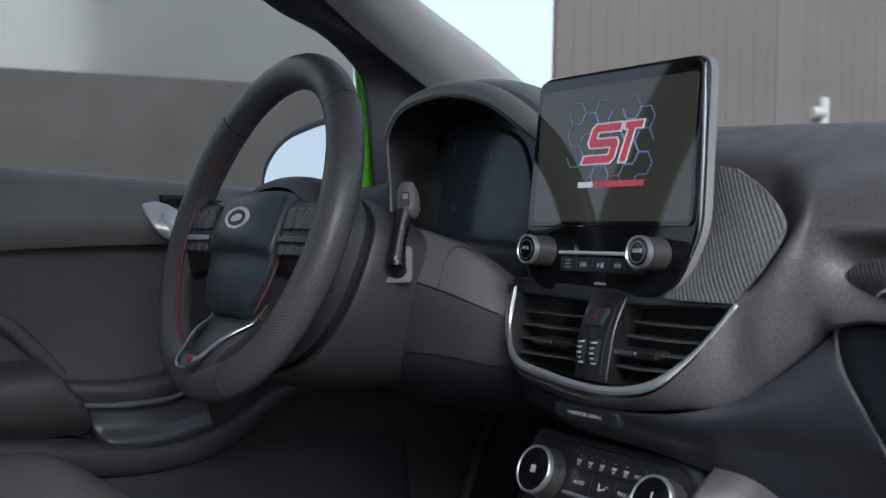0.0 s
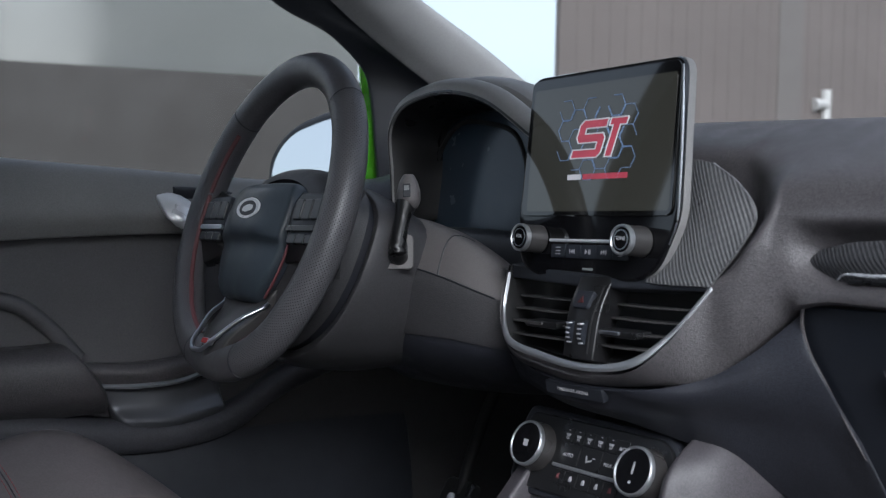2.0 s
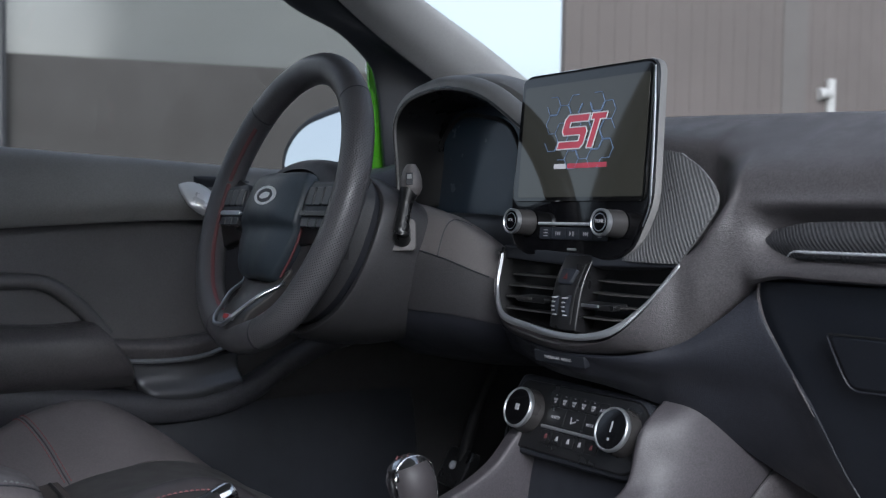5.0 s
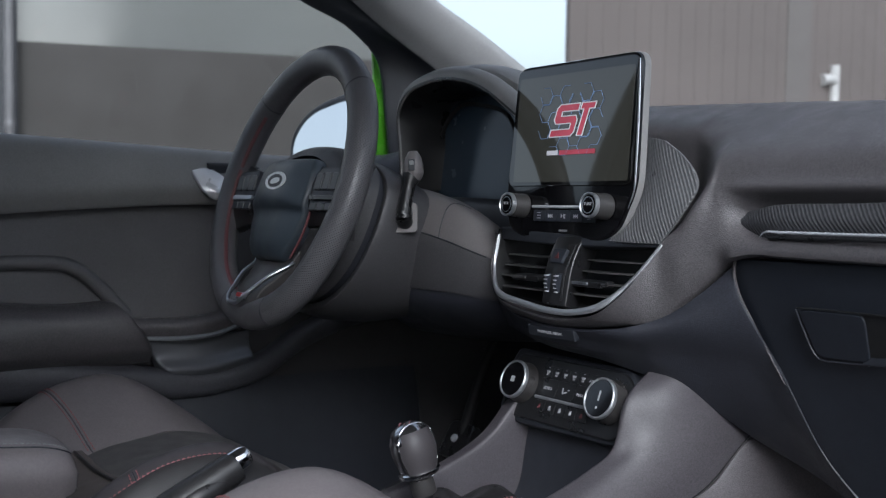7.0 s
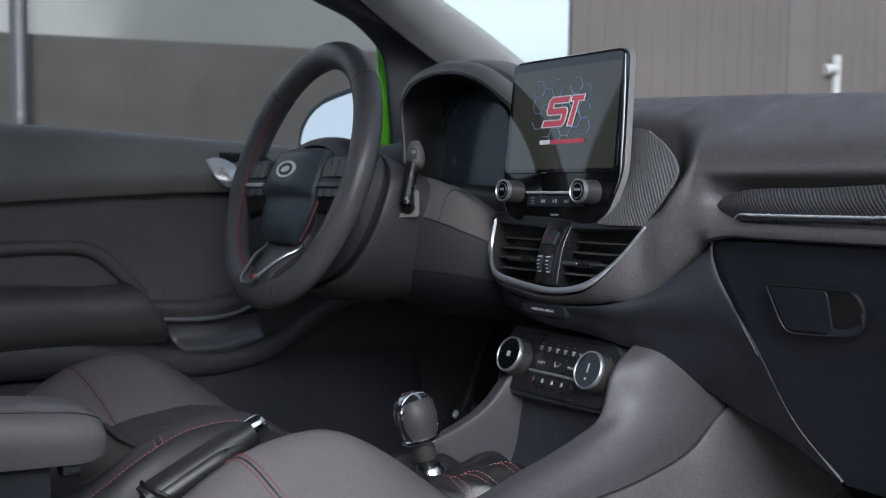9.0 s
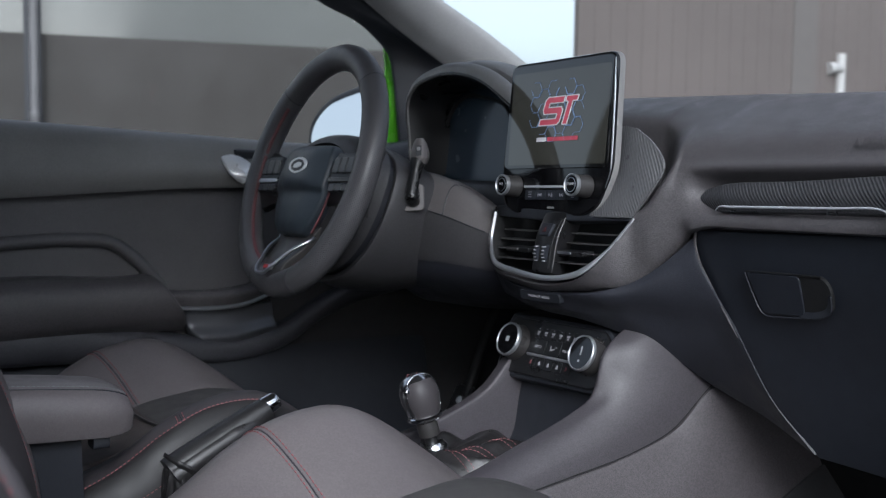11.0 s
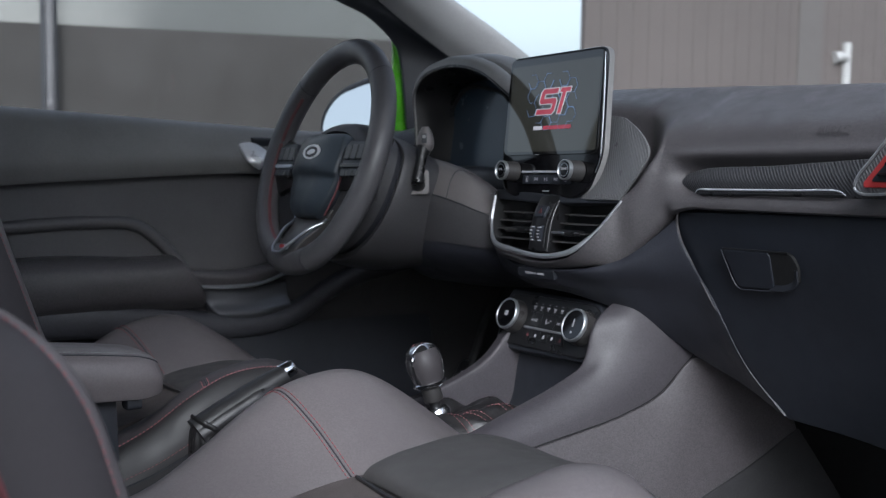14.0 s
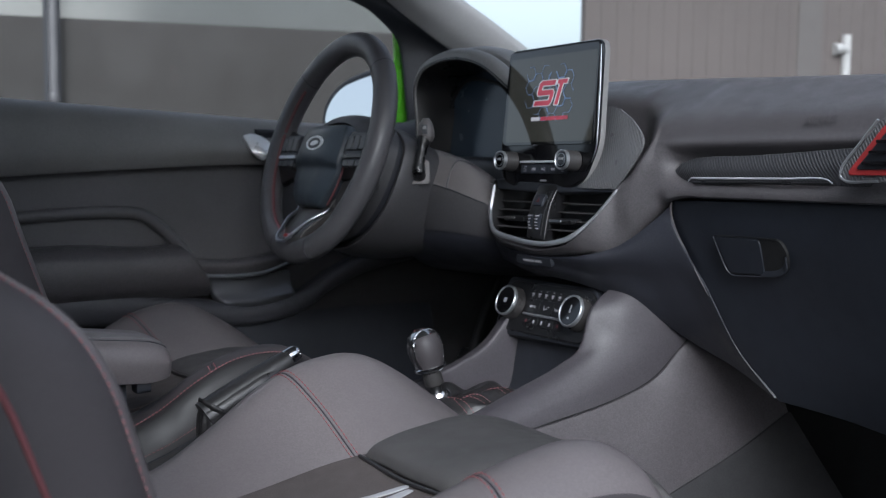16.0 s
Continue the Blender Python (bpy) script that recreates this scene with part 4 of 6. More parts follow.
part("side_wing", skin([rail, top, [tuple((np.array(a) + np.array(b)) / 2 + np.array((0.004, 0, 0.003))) for a, b in zip(top, seam)], seam], 50, 20, 0.012, 0.004), M_CONSOLE, cons)
r0 = [(0.2, 0.235, 0.566), (0.165, 0.105, 0.65), (0.157, 0.05, 0.608), (0.152, -0.01, 0.588), (0.143, -0.13, 0.568), (0.132, -0.36, 0.548)]
r1 = [(0.204, 0.237, 0.553), (0.188, 0.13, 0.56), (0.182, 0.05, 0.54), (0.177, -0.01, 0.522), (0.168, -0.13, 0.50), (0.16, -0.36, 0.49)]
r2 = [(0.207, 0.24, 0.54), (0.206, 0.15, 0.505), (0.2, 0.05, 0.472), (0.198, -0.01, 0.455), (0.19, -0.13, 0.42), (0.18, -0.36, 0.38)]
part("seam", tube([(x + 0.001, y - 0.0005, z + 0.0005) for x, y, z in seam], 0.0007, 50, 6), M_BLACK, cons)
part("lower_side", skin([r0, r1, r2], 40, 16, 0.01, 0.002), M_TUNNEL, cons)
r3 = [(0.3, 0.35, 0.3), (0.28, 0.15, 0.27), (0.27, 0.05, 0.265), (0.26, -0.05, 0.265), (0.26, -0.36, 0.265)]
part("tunnel_carpet", skin([[(x + 0.003, y, z + 0.004) for x, y, z in r2[:3] + r2[4:]], r3], 30, 10, 0.01, 0.002), M_CARPET, cons)
rows = [[(-0.075, 0.02, 0.69), (-0.08, -0.01, 0.664), (-0.083, -0.045, 0.629), (-0.085, -0.126, 0.597), (-0.085, -0.25, 0.575)], [(-0.07, 0.035, 0.55), (-0.073, 0.0, 0.55), (-0.076, -0.045, 0.55), (-0.078, -0.126, 0.545), (-0.08, -0.25, 0.54)]]
part("left_wall", skin(rows, 30, 10, 0.02, 0.004), M_CONSOLE, cons)
rows = [[(-0.086, 0.012, 0.668), (0.0, 0.008, 0.668), (0.1, 0.004, 0.668)], [(-0.08, -0.002, 0.62), (0.0, -0.004, 0.62), (0.106, -0.012, 0.62)], [(-0.079, -0.016, 0.57), (0.0, -0.018, 0.57), (0.108, -0.03, 0.57)], [(-0.079, -0.03, 0.553), (0.0, -0.03, 0.553), (0.11, -0.04, 0.553)], [(-0.08, -0.1, 0.55), (0.0, -0.1, 0.55), (0.11, -0.1, 0.55)], [(-0.08, -0.36, 0.545), (0.0, -0.36, 0.545), (0.11, -0.36, 0.545)]]
part("bin_liner", skin(rows, 16, 30, 0.01), M_DARK, cons)
part("tunnel", skin([[(-0.08, 0.3, 0.5), (-0.08, -0.1, 0.5), (-0.08, -1.0, 0.48)], [(-0.16, 0.3, 0.4), (-0.14, -0.1, 0.4), (-0.14, -1.0, 0.4)], [(-0.2, 0.3, 0.27), (-0.18, -0.1, 0.27), (-0.18, -1.0, 0.27)]], 16, 10, 0.02, face=(-1, 0, 1)), M_CARPET, cons)
part("tunnel", quad_box(-0.12, -1.0, 0.26, 0.13, 0.3, 0.5), M_CARPET, cons, flat=True)

# ---- gear lever ----
gear = thing("gear_lever", (0.0, -0.16, 0.552), "round gear knob with chrome cap on a red-stitched leather gaiter", "gear lever")
GA, GB = Vector((-0.019, -0.17, 0.575)), Vector((-0.03, -0.184, 0.65))
GM = (GB - GA).to_track_quat("Z", "X").to_matrix().to_4x4()
GM.translation = GB
EGG = [(0.009, -0.034), (0.0165, -0.03), (0.0205, -0.02), (0.0235, -0.004), (0.0232, 0.008), (0.019, 0.019), (0.011, 0.025), (0.003, 0.027)]
part("knob", lathe(EGG, GM), M_KNOBMETAL, gear, "polished metal knob")
part("inlay", lathe([(r * 0.96, h * 0.96) for r, h in EGG], Matrix.Translation((0.0025, 0, -0.0004)) @ GM), M_VINYL, gear, "matt grey inlay")
side_x = GM.to_3x3().inverted() @ Vector((1, 0, 0))
turn_x = Matrix.Rotation(math.atan2(side_x.y, side_x.x), 4, "Z")
prof = cr([(r, 0, h) for r, h in EGG], 60)
half = [(float(r), float(h)) for r, _, h in prof if r > 0.0102]
loop = [(0.0099, (r * r - 0.0099 ** 2) ** 0.5, h) for r, h in half] + [(0.0099, -(r * r - 0.0099 ** 2) ** 0.5, h) for r, h in half[::-1]]
part("inlay_rim", tube([GM @ turn_x @ Vector(q) for q in loop[::3]], 0.0007, 90, 6, closed=True), M_CHROME, gear, "bright chrome edge")
for xa, ya, xb, yb in ((-0.0075, -0.001, 0.0045, 0.0), (-0.0075, -0.006, -0.0066, 0.005), (-0.002, -0.006, -0.0011, 0.005), (0.0036, -0.006, 0.0045, 0.005)):
    part("shift_mark", quad_box(xa, ya, 0.0245, xb, yb, 0.0267, m=GM), M_PIPING, gear, "red engraved line")
part("lower_ring", lathe([(0.015, -0.031), (0.0208, -0.0285), (0.0222, -0.0265), (0.0222, -0.0245), (0.02, -0.023)], GM), M_CHROME, gear)
part("neck", lathe([(0.0118, -0.05), (0.0128, -0.0485), (0.0125, -0.031)], GM), M_KNOB, gear)
part("shaft", lathe([(0.0078, -0.075), (0.0078, -0.045)], GM), M_STEM, gear)
part("collar", lathe([(0.013, -0.084), (0.0145, -0.078), (0.0178, -0.074), (0.0178, -0.063), (0.0145, -0.0585), (0.0085, -0.0578)], GM), M_KNOBMETAL, gear)
bm = bmesh.new()
rings = []
for k in range(13):
    s = k / 12
    c = Vector((0.0, -0.112, 0.556)).lerp(GA, s ** 1.4)
    rad = 0.068 * (1 - s) ** 0.75 + 0.0125
    z = 0.556 + (GA.z - 0.556 + 0.004) * math.sin(s * math.pi * 0.5) + 0.014 * math.sin(s * math.pi)
    rings.append([bm.verts.new((c.x + rad * math.cos(w) * (1 + 0.05 * math.sin(5 * w + k * 0.4)), c.y + rad * 1.05 * math.sin(w) * (1 + 0.04 * math.sin(3 * w)), z + (0.006 * math.sin(5 * w + k * 0.7) + 0.004 * math.sin(2 * w + s * 11)) * math.sin(s * math.pi))) for w in np.arange(48) * math.tau / 48])
lines = [np.array([r[i].co[:] for r in rings]) for i in (0, 1, 4, 5, 42, 43)]
for A, B in zip(rings, rings[1:]):
    for i in range(48):
        bm.faces.new((A[i], A[(i + 1) % 48], B[(i + 1) % 48], B[i]))
gt = part("gaiter", bm, M_GAITER, gear, "soft folded black leather", crease=80)
for ln in lines:
    tagged(part("stitching", stitches(cr(ln[2:11], 40), 0.003, 0.0018, 0.0006, (0.0004, 0, 0.0006)), M_RED, gt), kind="stuff")

# ---- handbrake ----
hb = thing("handbrake", (-0.085, -0.44, 0.5), "black leather handbrake lever with chrome release button", "handbrake")
part("grip", tube([(-0.087, -0.3515, 0.6475), (-0.087, -0.357, 0.645), (-0.087, -0.372, 0.638), (-0.087, -0.41, 0.6202), (-0.087, -0.468, 0.593)], [0.0148, 0.0165, 0.0178, 0.0186, 0.0186], 40, 22), M_GRIP, hb)
part("grip_band", tube([(-0.0835, -0.3655, 0.638), (-0.082, -0.374, 0.6335), (-0.0815, -0.41, 0.6163), (-0.0815, -0.466, 0.5895)], [0.011, 0.0158, 0.0168, 0.0168], 30, 22), M_GAITER, hb)
part("button", tube([(-0.087, -0.356, 0.6495), (-0.087, -0.3425, 0.6555), (-0.087, -0.3405, 0.6564), (-0.087, -0.3395, 0.6568)], [0.0118, 0.0118, 0.0112, 0.0095], 20, 20, flat=0.9), M_CHROME, hb, "chrome release button")
part("button_face", tube([(-0.087, -0.3398, 0.6566), (-0.087, -0.3388, 0.657)], 0.0088, 3, 20, flat=0.9), M_DARKCHROME, hb)
# folded gaiter hanging from a rolled rim round the lever
bm = bmesh.new()
GS = ((0.0, 0.6005, 0.0185, 1.0), (0.06, 0.6035, 0.0205, 1.0), (0.11, 0.604, 0.0228, 1.0), (0.17, 0.6015, 0.0246, 1.0), (0.23, 0.5975, 0.0243, 0.98), (0.28, 0.5945, 0.0228, 0.94), (0.36, 0.59, 0.0236, 0.85), (0.5, 0.58, 0.0265, 0.6), (0.7, 0.56, 0.03, 0.3), (1.0, 0.49, 0.036, 0.0))
gs = np.array(GS)
rings = []
for s_ in np.linspace(0, 1, 46):
    cz, rad, tip = (np.interp(s_, gs[:, 0], gs[:, i]) for i in (1, 2, 3))
    f = min(1.0, max(0.0, (s_ - 0.27) / 0.16))
    ring = []
    for w in np.arange(72) * math.tau / 72:
        fold = 0.1 * f * (abs(math.sin(4.5 * w + 1.3 * math.sin(w) + 3 * s_)) - 0.5) + 0.035 * f * math.sin(17 * w - 9 * s_) + 0.018 * math.sin(11 * w + 2) * (1 - f)
        r_ = rad * (1 + fold)
        ring.append(bm.verts.new((-0.087 + r_ * 0.95 * math.cos(w), -0.4515 + r_ * math.sin(w) * (1 - 0.16 * tip), cz - 0.56 * tip * r_ * math.sin(w) + 0.0015 * f * math.sin(5 * w + 14 * s_))))
    rings.append(ring)
for A, B in zip(rings, rings[1:]):
    for i in range(72):
        bm.faces.new((A[i], B[i], B[(i + 1) % 72], A[(i + 1) % 72]))
rim = [tuple((np.array(v.co) + np.array((0, 0, 0.0003)))) for v in rings[9][::3]]
boot = part("gaiter", bm, M_GAITER, hb, "soft black leather falling in folds", crease=80)
part("gaiter_seam", tube(rim, 0.0007, 72, 6, closed=True), M_BLACK, boot)
# ---- armrest ----
arm = thing("armrest", (-0.14, -0.68, 0.55), "padded grey leather centre armrest on a dark post", "armrest")
rows = []
for y, zt, zb, hw in ((-0.498, 0.668, 0.656, 0.03), (-0.502, 0.681, 0.648, 0.042), (-0.52, 0.692, 0.644, 0.05), (-0.56, 0.70, 0.646, 0.053), (-0.65, 0.712, 0.654, 0.053), (-0.9, 0.74, 0.68, 0.05)):
    zm = (zt + zb) / 2
    rows.append([(-0.14 + hw * 0.96, y, zb), (-0.14 + hw * 1.04, y, zm), (-0.14 + hw * 0.9, y, zt - 0.008), (-0.14 + hw * 0.55, y, zt), (-0.14, y, zt + 0.002), (-0.14 - hw * 0.6, y, zt), (-0.14 - hw, y, zm), (-0.14 - hw * 0.9, y, zb)])
g = net(rows, 30, 40)
pad = part("pad", skin(None, grid=g, thick=0.003, rim=0.001), M_SEAT, arm)
part("seam", tube(g[3:-3, 9] + np.array((0.0002, 0, 0.0002)), 0.0008, 40, 6), M_DARK, pad)
tagged(part("stitching", stitches(cr(g[3:-3, 10], 80), 0.003, 0.002, 0.0006, (0.0003, 0, 0.0004)), M_TRIMGREY, pad), kind="stuff")
part("underside", quad_box(-0.185, -0.9, 0.65, -0.095, -0.53, 0.665), M_DARK, arm)
part("post", quad_box(-0.175, -0.66, 0.45, -0.105, -0.555, 0.645), M_DARK, arm)
part("latch", block(-0.12, -0.545, 0.63, -0.095, -0.528, 0.652, 0.003), M_DARK, arm)


# ---- seats ----
def seat(cx, side, base_y, label, rise=0.0):
    """A sports seat about x = cx; side = +1 puts its inner edge towards -x. base_y is the foot of the backrest at cushion height."""
    s = thing("front_seat", (cx, -0.5, 0.26), label, "car seat", "front seats")
    part("base", quad_box(cx - 0.2, base_y + 0.05, 0.27, cx + 0.2, -0.27, 0.5), M_DARK, s)
    ridge = ((-0.66, 0.575), (-0.58, 0.59), (-0.52, 0.622), (-0.46, 0.66), (-0.41, 0.679), (-0.35, 0.682), (-0.305, 0.66), (-0.262, 0.617), (-0.238, 0.585), (-0.228, 0.55))
    join = ((-0.66, 0.55), (-0.58, 0.565), (-0.52, 0.58), (-0.46, 0.594), (-0.41, 0.602), (-0.35, 0.61), (-0.305, 0.60), (-0.262, 0.58), (-0.238, 0.56), (-0.228, 0.54))
    jx = (0.1, 0.104, 0.105, 0.099, 0.087, 0.098, 0.107, 0.115, 0.12, 0.122)
    outer = ((-0.66, 0.6), (-0.58, 0.625), (-0.52, 0.645), (-0.465, 0.659), (-0.42, 0.668), (-0.375, 0.673), (-0.345, 0.668), (-0.318, 0.653), (-0.302, 0.63), (-0.296, 0.59))
    for e in (-1, 1):
        rows = []
        out = side > 0 and e > 0
        for (y, zr), (_, zj), j in zip(outer if out else ridge, join, jx):
            if side < 0 and e < 0:
                y, zr = y + 0.022, zr - 0.012
            if side < 0 and e > 0:
                zr = min(zr, max(zj + 0.012, zr - 0.02))
            if out:
                rows.append([(cx + 0.252, y, 0.42), (cx + 0.255, y, (zr + 0.42) / 2), (cx + 0.241, y, zr - 0.03), (cx + 0.219, y, zr - 0.006), (cx + 0.195, y, zr), (cx + 0.195 * 0.6 + j * 0.4, y + 0.004, zr * 0.6 + zj * 0.4 + 0.004), (cx + j, y + 0.01, zj)])
                continue
            q = 0.72 if side < 0 and e > 0 else 1.0
            rows.append([(cx + e * (0.215 + 0.057 * q), y, 0.42), (cx + e * (0.215 + 0.062 * q), y, (zr + 0.42) / 2), (cx + e * (0.215 + 0.047 * q), y, zr - 0.03), (cx + e * (0.215 + 0.024 * q), y, zr - 0.006), (cx + e * 0.215, y, zr), (cx + e * (0.215 * 0.62 + j * 0.38), y + 0.014, zr * 0.6 + zj * 0.4 + 0.006), (cx + e * j, y + 0.03, zj)])
        g = net(rows, 36, 46)
        c = 20 if side < 0 and e > 0 else 17
        # driver's inner bolster and sides: their shade is put into darker vinyl
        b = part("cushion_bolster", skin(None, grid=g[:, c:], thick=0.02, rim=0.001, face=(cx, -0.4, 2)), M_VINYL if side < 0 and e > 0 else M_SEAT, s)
        part("bolster_side", skin(None, grid=g[:, :c + 1], thick=0.02, rim=0.001, face=(cx + e * 3, -0.4, 1)), M_SHADEVINYL if side < 0 else M_VINYL, s, "vinyl side, darkened for shade on the driver seat")
        k = 20
        for off in (-0.0045, 0.0045):
            lo, hi = (6, 36) if side > 0 or e == side else (c, c + 3)
            row = g[k, lo:hi] * (1 - abs(off) / 0.012) + g[k + (1 if off > 0 else -1), lo:hi] * abs(off) / 0.012
            tagged(part("stitching", stitches(row, 0.0034, 0.0018, 0.0009, (0, 0, 0.0006)), M_RED, b), kind="stuff")
        part("seam", tube(g[k, lo:hi], 0.0009, 40, 5), M_DARK, b)
        tagged(part("stitching", stitches(cr(g[4:32, c], 60) if side < 0 else cr(g[4:k, c], 60), 0.0034, 0.0018, 0.0009, (0, 0, 0.0006)), M_RED, b), kind="stuff")
        if side < 0:
            part("seam", tube(g[4:32, c - 7], 0.001, 40, 5), M_DARK, b)
            tagged(part("stitching", stitches(cr(g[4:32, c - 6], 60), 0.0034, 0.0018, 0.0006, (0, 0, 0.0006)), M_RED, b), kind="stuff")
    rows = [[(cx - 0.105, base_y, 0.575), (cx, base_y, 0.565), (cx + 0.105, base_y, 0.575)], [(cx - 0.112, -0.55, 0.577), (cx, -0.55, 0.568), (cx + 0.112, -0.55, 0.577)], [(cx - 0.1, -0.43, 0.599), (cx, -0.43, 0.594), (cx + 0.1, -0.43, 0.599)], [(cx - 0.088, -0.408, 0.604), (cx, -0.408, 0.599), (cx + 0.088, -0.408, 0.604)]]
    ins = part("cushion_insert", skin(rows, 20, 20, 0.02, 0.002, face=(cx, -0.4, 2)), M_CLOTH, s)
    if side > 0:
        for lft, rgt in ((((0.286, -0.47), (0.298, -0.45), (0.3075, -0.427), (0.3125, -0.419)), ((0.298, -0.468), (0.3105, -0.4395), (0.3155, -0.427), (0.3165, -0.4205))), (((0.308, -0.464), (0.3165, -0.444), (0.319, -0.43), (0.3205, -0.424)), ((0.3195, -0.464), (0.3285, -0.4385), (0.3285, -0.43), (0.3275, -0.4225)))):
            part("embroidered_stripe", skin([[(x + 0.004, y + 0.0015, 0.5912 + 0.242 * (y + 0.4498)) for x, y in row] for row in (lft, rgt)], 16, 4, 0.001, 0.0002, face=(cx, -0.4, 2)), M_WHITE, ins, "white embroidered stripe")
    rows = []
    for y, hw, z in ((-0.413, 0.083, 0.602), (-0.409, 0.086, 0.611), (-0.385, 0.092, 0.618), (-0.345, 0.098, 0.622), (-0.285, 0.11, 0.622), (-0.235, 0.122, 0.608), (-0.205, 0.13, 0.59), (-0.188, 0.14, 0.56), (-0.185, 0.15, 0.5)):
        z -= 0.016 if side < 0 else 0.0
        rows.append([(cx - hw, y, z - 0.008), (cx - hw * 0.9, y, z), (cx, y - 0.0, z + 0.003), (cx + hw * 0.9, y, z), (cx + hw, y, z - 0.008)])
    part("thigh_pad", skin(rows, 30, 40, 0.03, 0.004, face=(cx, -0.4, 2)), M_PADCLOTH, s, "smooth dark grey pad")
    part("pad_piping", tube([(cx - 0.086, -0.4155, 0.604), (cx, -0.417, 0.6), (cx + 0.086, -0.4155, 0.604)], 0.0022, 30, 8), M_GAITER, s)
    # backrest
    def back(z):
        return base_y - (z - 0.58) * 0.36
    lev = ((0.56, 0.06), (0.62, 0.078), (0.70, 0.088), (0.745, 0.093), (0.785, 0.096), (0.815, 0.09), (0.836, 0.077), (0.855, 0.058), (0.9, 0.035), (1.0, 0.025), (1.13, 0.012))
    for e in (-1, 1):
        rows = []
        for z, pr in lev:
            z += rise * min(1.0, max(0.0, (z - 0.6) / 0.15)) * (1 if z < 0.99 else 0)
            y = back(z)
            w = 1.0 if z < 1.0 else 0.9
            rows.append([(cx + e * 0.27 * w, y - 0.09, z), (cx + e * 0.285 * w, y - 0.03, z), (cx + e * 0.272 * w, y + pr * 0.8, z), (cx + e * 0.25 * w, y + pr, z), (cx + e * 0.22 * w, y + pr * 0.85, z), (cx + e * 0.16 * w, y + pr * 0.25, z), (cx + e * 0.135 * w, y, z)])
        g = net(rows, 36, 40)
        b = part("backrest_bolster", skin(None, grid=g[:, 17:], thick=0.02, rim=0.001, face=(cx, 2, 1)), M_SEAT, s)
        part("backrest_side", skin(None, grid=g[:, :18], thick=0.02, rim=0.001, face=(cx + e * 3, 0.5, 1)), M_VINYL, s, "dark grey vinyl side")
        part("piping", tube(g[2:-2, 11] + np.array((0, 0.0008, 0)), 0.002, 40, 8), M_PIPING, b)
        tagged(part("stitching", stitches(cr(g[2:-2, 17], 60), 0.004, 0.002, 0.0005, (0, 0.0006, 0)), M_RED, b), kind="stuff")
    rows = [[(cx - 0.135, back(z), z), (cx, back(z) - 0.006, z), (cx + 0.135, back(z), z)] for z in (0.57, 0.7, 0.85, 1.0, 1.12)]
    part("backrest_insert", skin(rows, 16, 24, 0.06, 0.004, face=(cx, 2, 1)), M_CLOTH, s)
    rows = [[(cx + e * 0.265, back(z) - 0.09 + 0.0, z) if abs(e) == 1 else (cx, back(z) - 0.11, z) for e in (-1, 0, 1)] for z in (0.5, 0.7, 0.9, 1.12)]
    part("backrest_shell", skin(rows, 16, 16, 0.02, 0.004, face=(cx, -3, 1)), M_DARK, s)
    rows = [[(cx - w, back(z) + d, z), (cx, back(z) + d + 0.02, z), (cx + w, back(z) + d, z)] for z, w, d in ((1.11, 0.08, 0.0), (1.16, 0.115, 0.02), (1.24, 0.115, 0.03), (1.3, 0.09, 0.0))]
    part("headrest", skin(rows, 16, 16, 0.09, 0.02, face=(cx, 2, 1)), M_SEAT, s)
    return s


seat(0.305, 1, -0.77, "grey leather passenger sports seat with red stitching")
seat(-0.345, -1, -0.665, "grey leather driver sports seat with red stitching", 0.09)

# ---- steering wheel ----
TW = -20.0
wheel = thing("steering_wheel", (-0.353, -0.158, 0.917), "black perforated leather sports steering wheel with flat bottom", "steering wheel", turn=pose(0, 0, 0, TW))
ang = np.radians(np.arange(0, 360, 5))
pts = []
for a in ang:
    x, z = 0.168 * math.cos(a), 0.168 * math.sin(a)
    if z < -0.11:
        z = -0.11 + (z + 0.11) * 0.98
        x *= 1.01
    pts.append((x, 0, z))
pts = np.array(pts)


def arc(a0, a1):
    k = [i % 72 for i in range(a0 // 5, a1 // 5 + 1)]
    return pts[k]


for nm, a0, a1, mt, r in (("rim_top", 45, 135, M_LEATHER, 0.0172), ("rim_side", 135, 250, M_PERF, 0.0176), ("rim_base", 250, 290, M_LEATHER, 0.0176), ("rim_side", 290, 405, M_PERF, 0.0176)):
    bm = tube(arc(a0, a1), r, 48, 18, up=(0, 1, 0), flat=1.12)
    lay = bm.loops.layers.uv.new("UVMap")
    bm.verts.index_update()
    for f in bm.faces:
        ids = [divmod(v.index, 18) for v in f.verts]
        wrap = len(ids) == 4 and {0, 17} <= {i for _, i in ids}
        for lp, (k, i) in zip(f.loops, ids):
            lp[lay].uv = (k * 0.168 * radians(a1 - a0) / 47, (18 if wrap and i == 0 else i) * math.tau * r / 18)
    part(nm, bm, mt, wheel, local=True)
for a in (45, 135, 250, 290):
    p = pts[a // 5]
    t = np.array((-math.sin(radians(a)), 0, math.cos(radians(a)))) if a < 200 else np.array((1.0, 0, 0.2 if a > 270 else -0.2))
    part("seam", tube([p - t * 0.0006, p + t * 0.0006], 0.0179, 4, 18, up=(0, 1, 0), flat=1.12), M_DARK, wheel, local=True)
for a0, a1 in ((140, 250), (290, 400)):
    c = cr([q * (1 - 0.0172 / np.linalg.norm(q)) + np.array((0, -0.006, 0)) for q in arc(a0, a1)], 120)
    tagged(part("red_stitching", tube(c, 0.0028, 60, 8), M_PIPING, wheel, local=True), kind="stuff")
